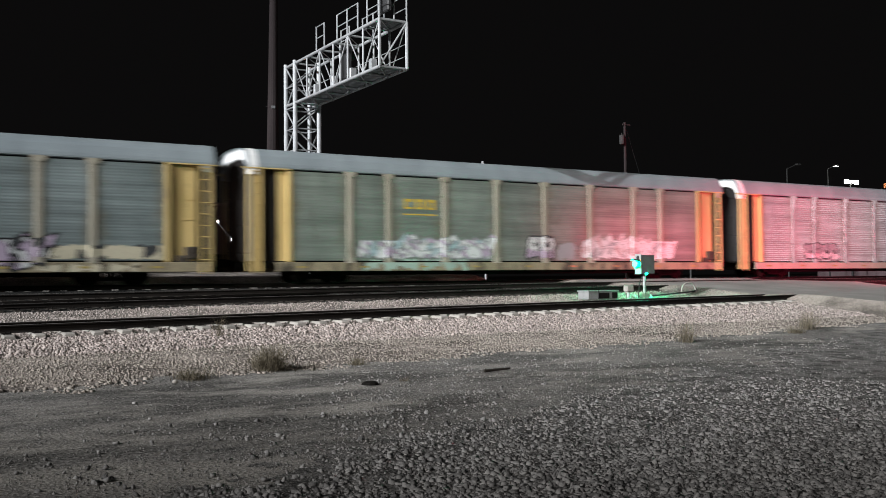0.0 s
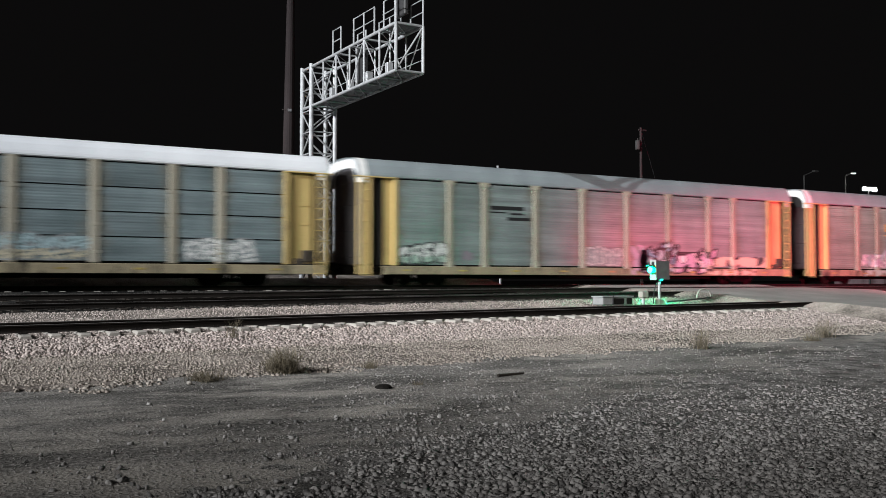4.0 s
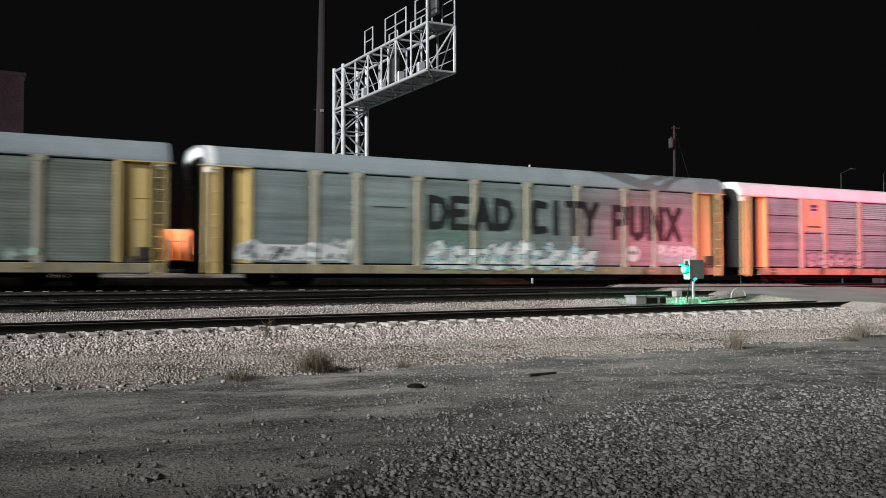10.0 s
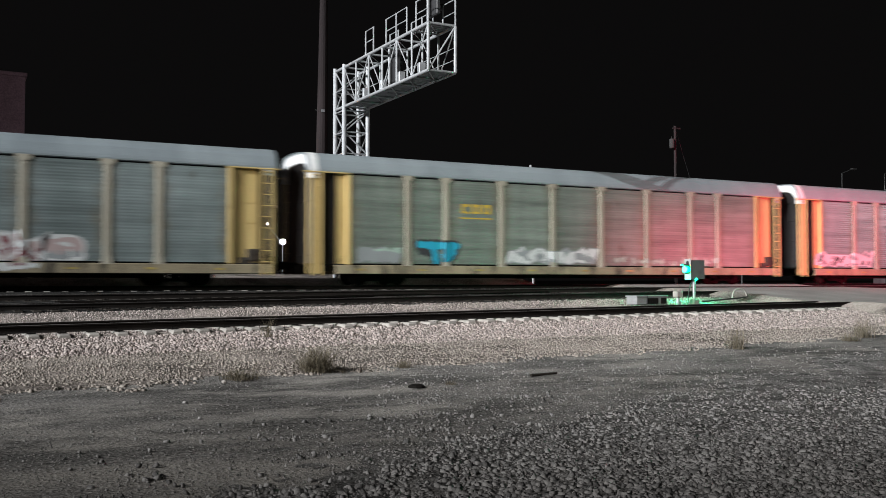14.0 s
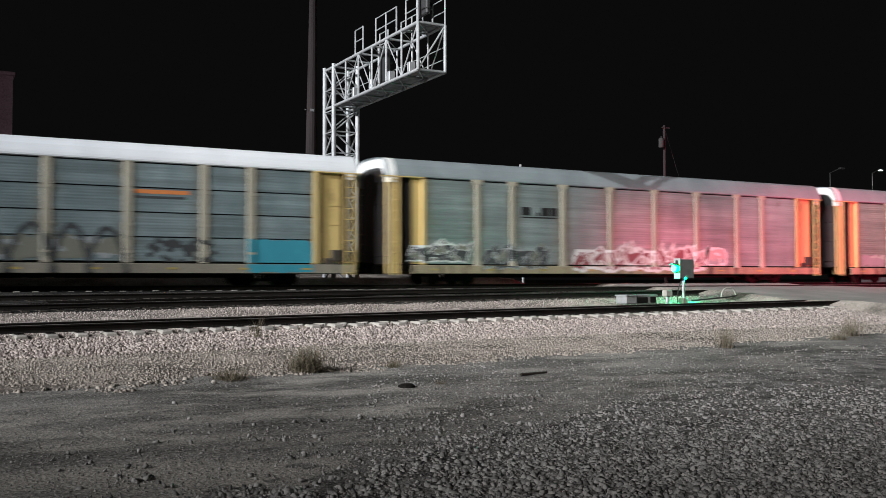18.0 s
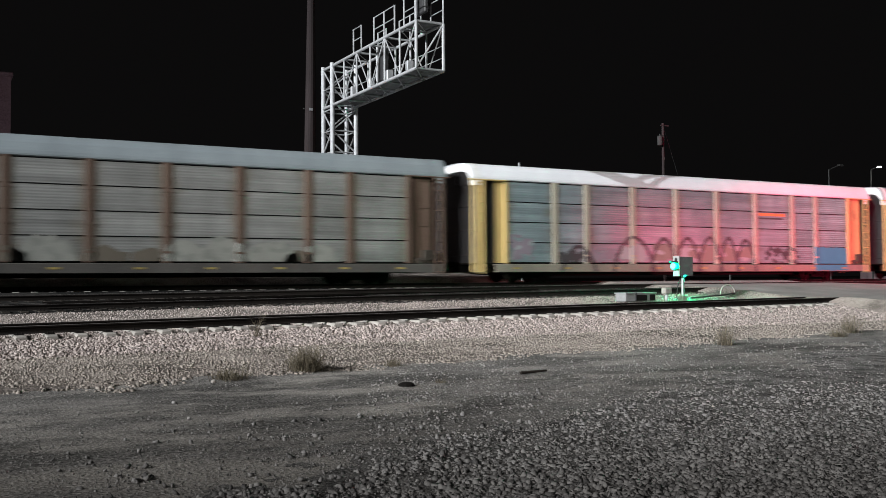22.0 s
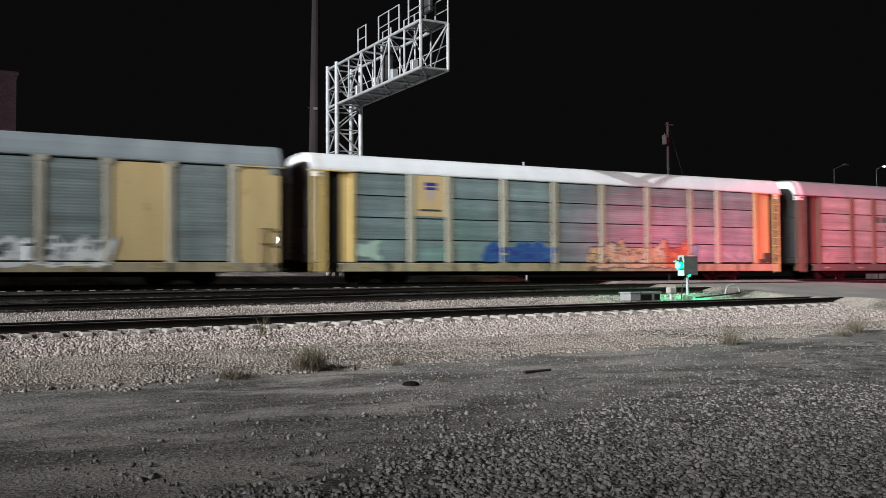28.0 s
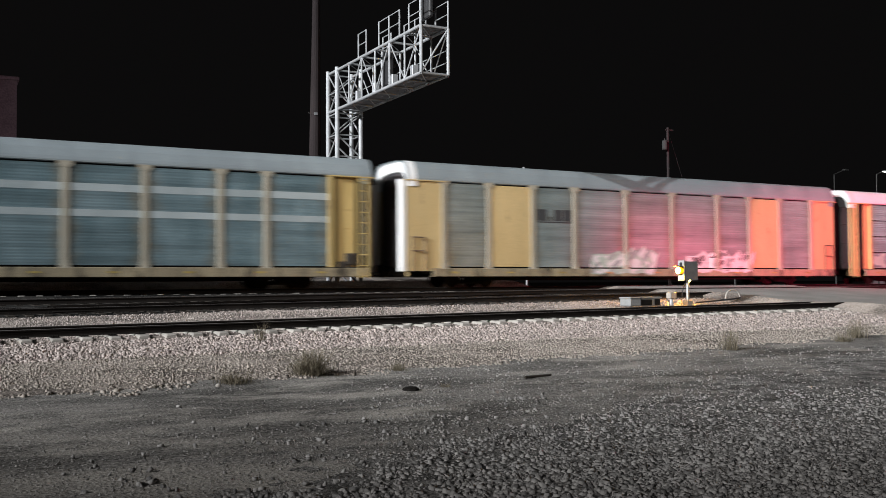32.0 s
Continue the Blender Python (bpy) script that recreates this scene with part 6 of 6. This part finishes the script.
def weed(name, label, x, y, r, h, n, seed, lean=0.9):
    rng = random.Random(seed)
    s = Shape()
    for i in range(n):
        a, t = rng.uniform(0, math.tau), rng.uniform(0.1, lean)
        L = h * rng.uniform(0.5, 1.15)
        p = Vector((rng.gauss(0, r * 0.22), rng.gauss(0, r * 0.22), -0.03))
        prev, w = p, rng.uniform(0.004, 0.008)
        d = Vector((math.cos(a) * math.sin(t), math.sin(a) * math.sin(t), math.cos(t)))
        sd = Vector((-math.sin(a), math.cos(a), 0)) * w
        for k in range(3):
            nxt = prev + d * (L / 3)
            wk = 1 - k / 3.2
            s.add([prev - sd * wk, prev + sd * wk, nxt + sd * wk * 0.7, nxt - sd * wk * 0.7], [(0, 1, 2, 3)])
            if k:
                for j in range(2):
                    b = Vector((rng.uniform(-1, 1), rng.uniform(-1, 1), rng.uniform(-0.2, 0.9))) * L * 0.16
                    s.add([prev, prev + b * 0.5 + sd * 1.2, prev + b, prev + b * 0.5 - sd * 1.2], [(0, 1, 2, 3)])
            d = (d + Vector((rng.uniform(-0.35, 0.35), rng.uniform(-0.35, 0.35), rng.uniform(-0.25, 0.15)))).normalized()
            prev = nxt
    me = bpy.data.meshes.new(name)
    me.from_pydata(s.v, [], s.f)
    me.materials.append(DRY)
    ob = new(name, me)
    ob.matrix_basis = pose(x, y, float(ballast_z(np.array(x), np.array(y))) if y > toe(x) else ground_at(x, y))
    return tagged(ob, label, "weed", group="dry weeds along the ballast")

# ---------------------------------------------------------------- small lamps seen through the gaps of the train
LAMP_WHITE = glow("lilac_white_lamp", (0.93, 0.85, 1.0), 60)
yl = thing("yard_lamp", "small white yard lamp on a thin post", "lamp", pose(16.6, 50.5, 1.1))
part("post", Shape().tube((0, 0, -0.2), (0, 0, 2.6), 0.04, 8), GALV, yl)
part("lamp_head", Shape().box(-0.2, 0.2, -0.05, 0.15, 2.52, 2.84, 0.04), GALV, yl)
part("lamp_glass", Shape().lathe([(-0.055, 0.15), (-0.1, 0.13), (-0.13, 0.07), (-0.14, 0.001)], 14).move(pose(0, 0, 2.67)), LAMP_WHITE, yl, "glowing white lamp glass")
part("bracket", Shape().tube((0, 0, 2.55), (-0.9, 0, 3.6), 0.02, 6), GALV, yl)
part("small_lamp", Shape().lathe([(-0.05, 0.06), (-0.08, 0.03), (-0.085, 0.001)], 10).move(pose(-0.9, 0, 3.65)), LAMP_WHITE, yl, "small glowing lamp")
for x in (16.0, 16.45):
    stake = thing("marker_stake", "thin black marker stake on the ballast bank", "stake", pose(x, 47.6, float(height(x, 47.6))), group="marker stakes")
    part("rod", Shape().tube((0, 0, -0.2), (0, 0, 0.28), 0.025, 6), BLACK, stake)
ORANGE_LAMP = glow("orange_lamp", (1.0, 0.36, 0.08), 70)
kiosk = thing("switch_cabinet", "pale cabinet lit by its orange lamp behind the train", "cabinet", pose(7.4, 56.2, 1.1))
part("case", Shape().box(-0.46, 0.54, 0, 0.8, -0.2, 2.86, 0.03), CONCRETE, kiosk)
for x0, x1, z0, z1 in ((-0.42, -0.02, 1.5, 2.1), (0.02, 0.5, 1.5, 2.1), (-0.42, -0.02, 2.16, 2.46), (0.02, 0.5, 2.16, 2.46), (-0.1, 0.5, 2.52, 2.8)):
    part("panel", Shape().box(x0, x1, -0.05, 0.0, z0, z1, 0.012), CONCRETE, kiosk)
part("hood", Shape().box(-0.5, 0.58, -0.12, 0.84, 2.86, 2.92, 0.02), GALV, kiosk)
part("meter_box", Shape().box(-0.3, 0.06, -0.22, -0.05, 1.72, 2.14, 0.03), SIG_GREY, kiosk, "dark grey meter box")
part("conduit", Shape().tube((0.14, -0.09, 1.2), (0.14, -0.09, 2.86), 0.025, 6), BLACK, kiosk)
part("lamp", Shape().lathe([(0.16, 0.02), (0.13, 0.1), (0.06, 0.155), (-0.02, 0.17), (-0.09, 0.15), (-0.15, 0.09), (-0.17, 0.001)], 16).move(pose(0.0, -0.5, 2.9)), ORANGE_LAMP, kiosk, "glowing orange lamp")
part("bracket", Shape().tube((0.0, 0.0, 2.9), (0.0, -0.36, 3.06), 0.03, 6).tube((0.0, -0.36, 3.06), (0.0, -0.5, 3.05), 0.03, 6), GALV, kiosk)
part("side_lamp", Shape().box(-0.6, -0.48, -0.2, -0.06, 2.18, 2.3, 0.03), ORANGE_LAMP, kiosk, "small orange lamp on the cabinet's side")
part("side_arm", Shape().tube((-0.46, 0.1, 2.24), (-0.54, -0.1, 2.24), 0.02, 6), GALV, kiosk)
part("small_lamp", Shape().lathe([(-0.3, 0.07), (-0.34, 0.04), (-0.35, 0.001)], 10).move(pose(-0.99, -0.2, 4.02)), LAMP_WHITE, kiosk, "small white lamp")
part("rod", Shape().tube((-0.4, 0.1, 2.86), (-0.99, -0.2, 3.74), 0.025, 6), GALV, kiosk)



weed("dry_bush", "round dry tumbleweed bush at the foot of the ballast", 5.45, 14.75, 0.5, 0.5, 520, 1, 1.3)
weed("dry_bush", "low dry weeds beside a pale stone", 4.05, 14.35, 0.5, 0.22, 260, 2, 1.4)
weed("dry_bush", "small dry weed at the foot of the ballast", 7.1, 14.9, 0.25, 0.2, 110, 3, 1.2)
weed("tall_weed", "thin tall dry weed on the ballast", 15.6, 15.5, 0.4, 0.6, 90, 4, 1.0)
weed("dry_bush", "dry weeds on the ballast edge", 20.2, 16.2, 0.45, 0.28, 160, 5, 1.2)
weed("dry_bush", "dry weeds on the ballast edge", 21.6, 16.9, 0.45, 0.6, 130, 6, 1.1)
weed("tall_weed", "sparse dry grass stems beside the sleepers", 6.35, 20.4, 0.3, 0.55, 40, 7, 0.5)
weed("dry_bush", "flat dry weed on the trodden gravel", 6.7, 12.4, 0.25, 0.12, 70, 8, 1.5)


def litter(name, label, category, shape, mat, x, y, dz=0.0, turn=0):
    ob = part(name, shape, mat, None)
    ob.matrix_basis = pose(x, y, ground_at(x, y) + dz, 0, 0, turn)
    return tagged(ob, label, category)


litter("pale_stone", "pale rounded stone at the ballast's foot", "stone", Shape().lathe([(0, 0.01), (0.015, 0.035), (0.04, 0.045), (0.06, 0.025), (0.068, 0.004)], 9, "z"), CONCRETE, 3.72, 14.05)
litter("stick", "dark wooden stick lying on the gravel", "stick", Shape().tube((-0.28, 0, 0.03), (0.28, 0.04, 0.035), 0.025, 7, 0.018), TIMBER, 8.62, 12.75, 0, 4)
litter("dark_stone", "dark flat stone half sunk in the dirt", "stone", Shape().lathe([(0, 0.13), (0.03, 0.12), (0.05, 0.07), (0.055, 0.005)], 9, "z"), UNDER, 6.05, 12.25)


# ---------------------------------------------------------------- motion of the train and of the signal's lamps
def motions():
    # small unevenness of the pull, in metres, by the second
    pull = {2: -0.1, 6: -0.08, 7: -0.03, 12: -0.24, 13: 0.03, 17: 0.04, 18: -0.2, 19: -0.15, 20: 0.16, 21: 0.02, 22: -0.08, 23: -0.06, 30: -0.06, 32: 0.15}
    slack = {10: -0.35}
    for car, k in CARS:
        walk(car, [(t, pose(START + SPEED * t + pull.get(t, 0) - PITCH * k + slack.get(k, 0), TRAIN_Y, RAIL_Z)) for t in range(33)])
    rate = math.degrees(SPEED / 0.42)
    for ws, x in WHEELS:
        walk(ws, [(i / 15, pose(x, 0, 0.42, 0, rate * i / 15, 0)) for i in range(481)])
    at = pose(-0.24, 0, 1.17)
    turns = [(0, 0), (28.1, 0), (28.2, 60), (28.3, 120), (29.6, 120), (29.7, 180), (29.8, 240), (32, 240)]
    walk(turret, [(t, at @ pose(0, 0, 0, 0, a, 0)) for t, a in turns])
    back = pose(0.1, 0, 1.0)
    walk(rear, [(t, back @ pose(0, 0, 0, 0, a, 0)) for t, a in turns])


motions()
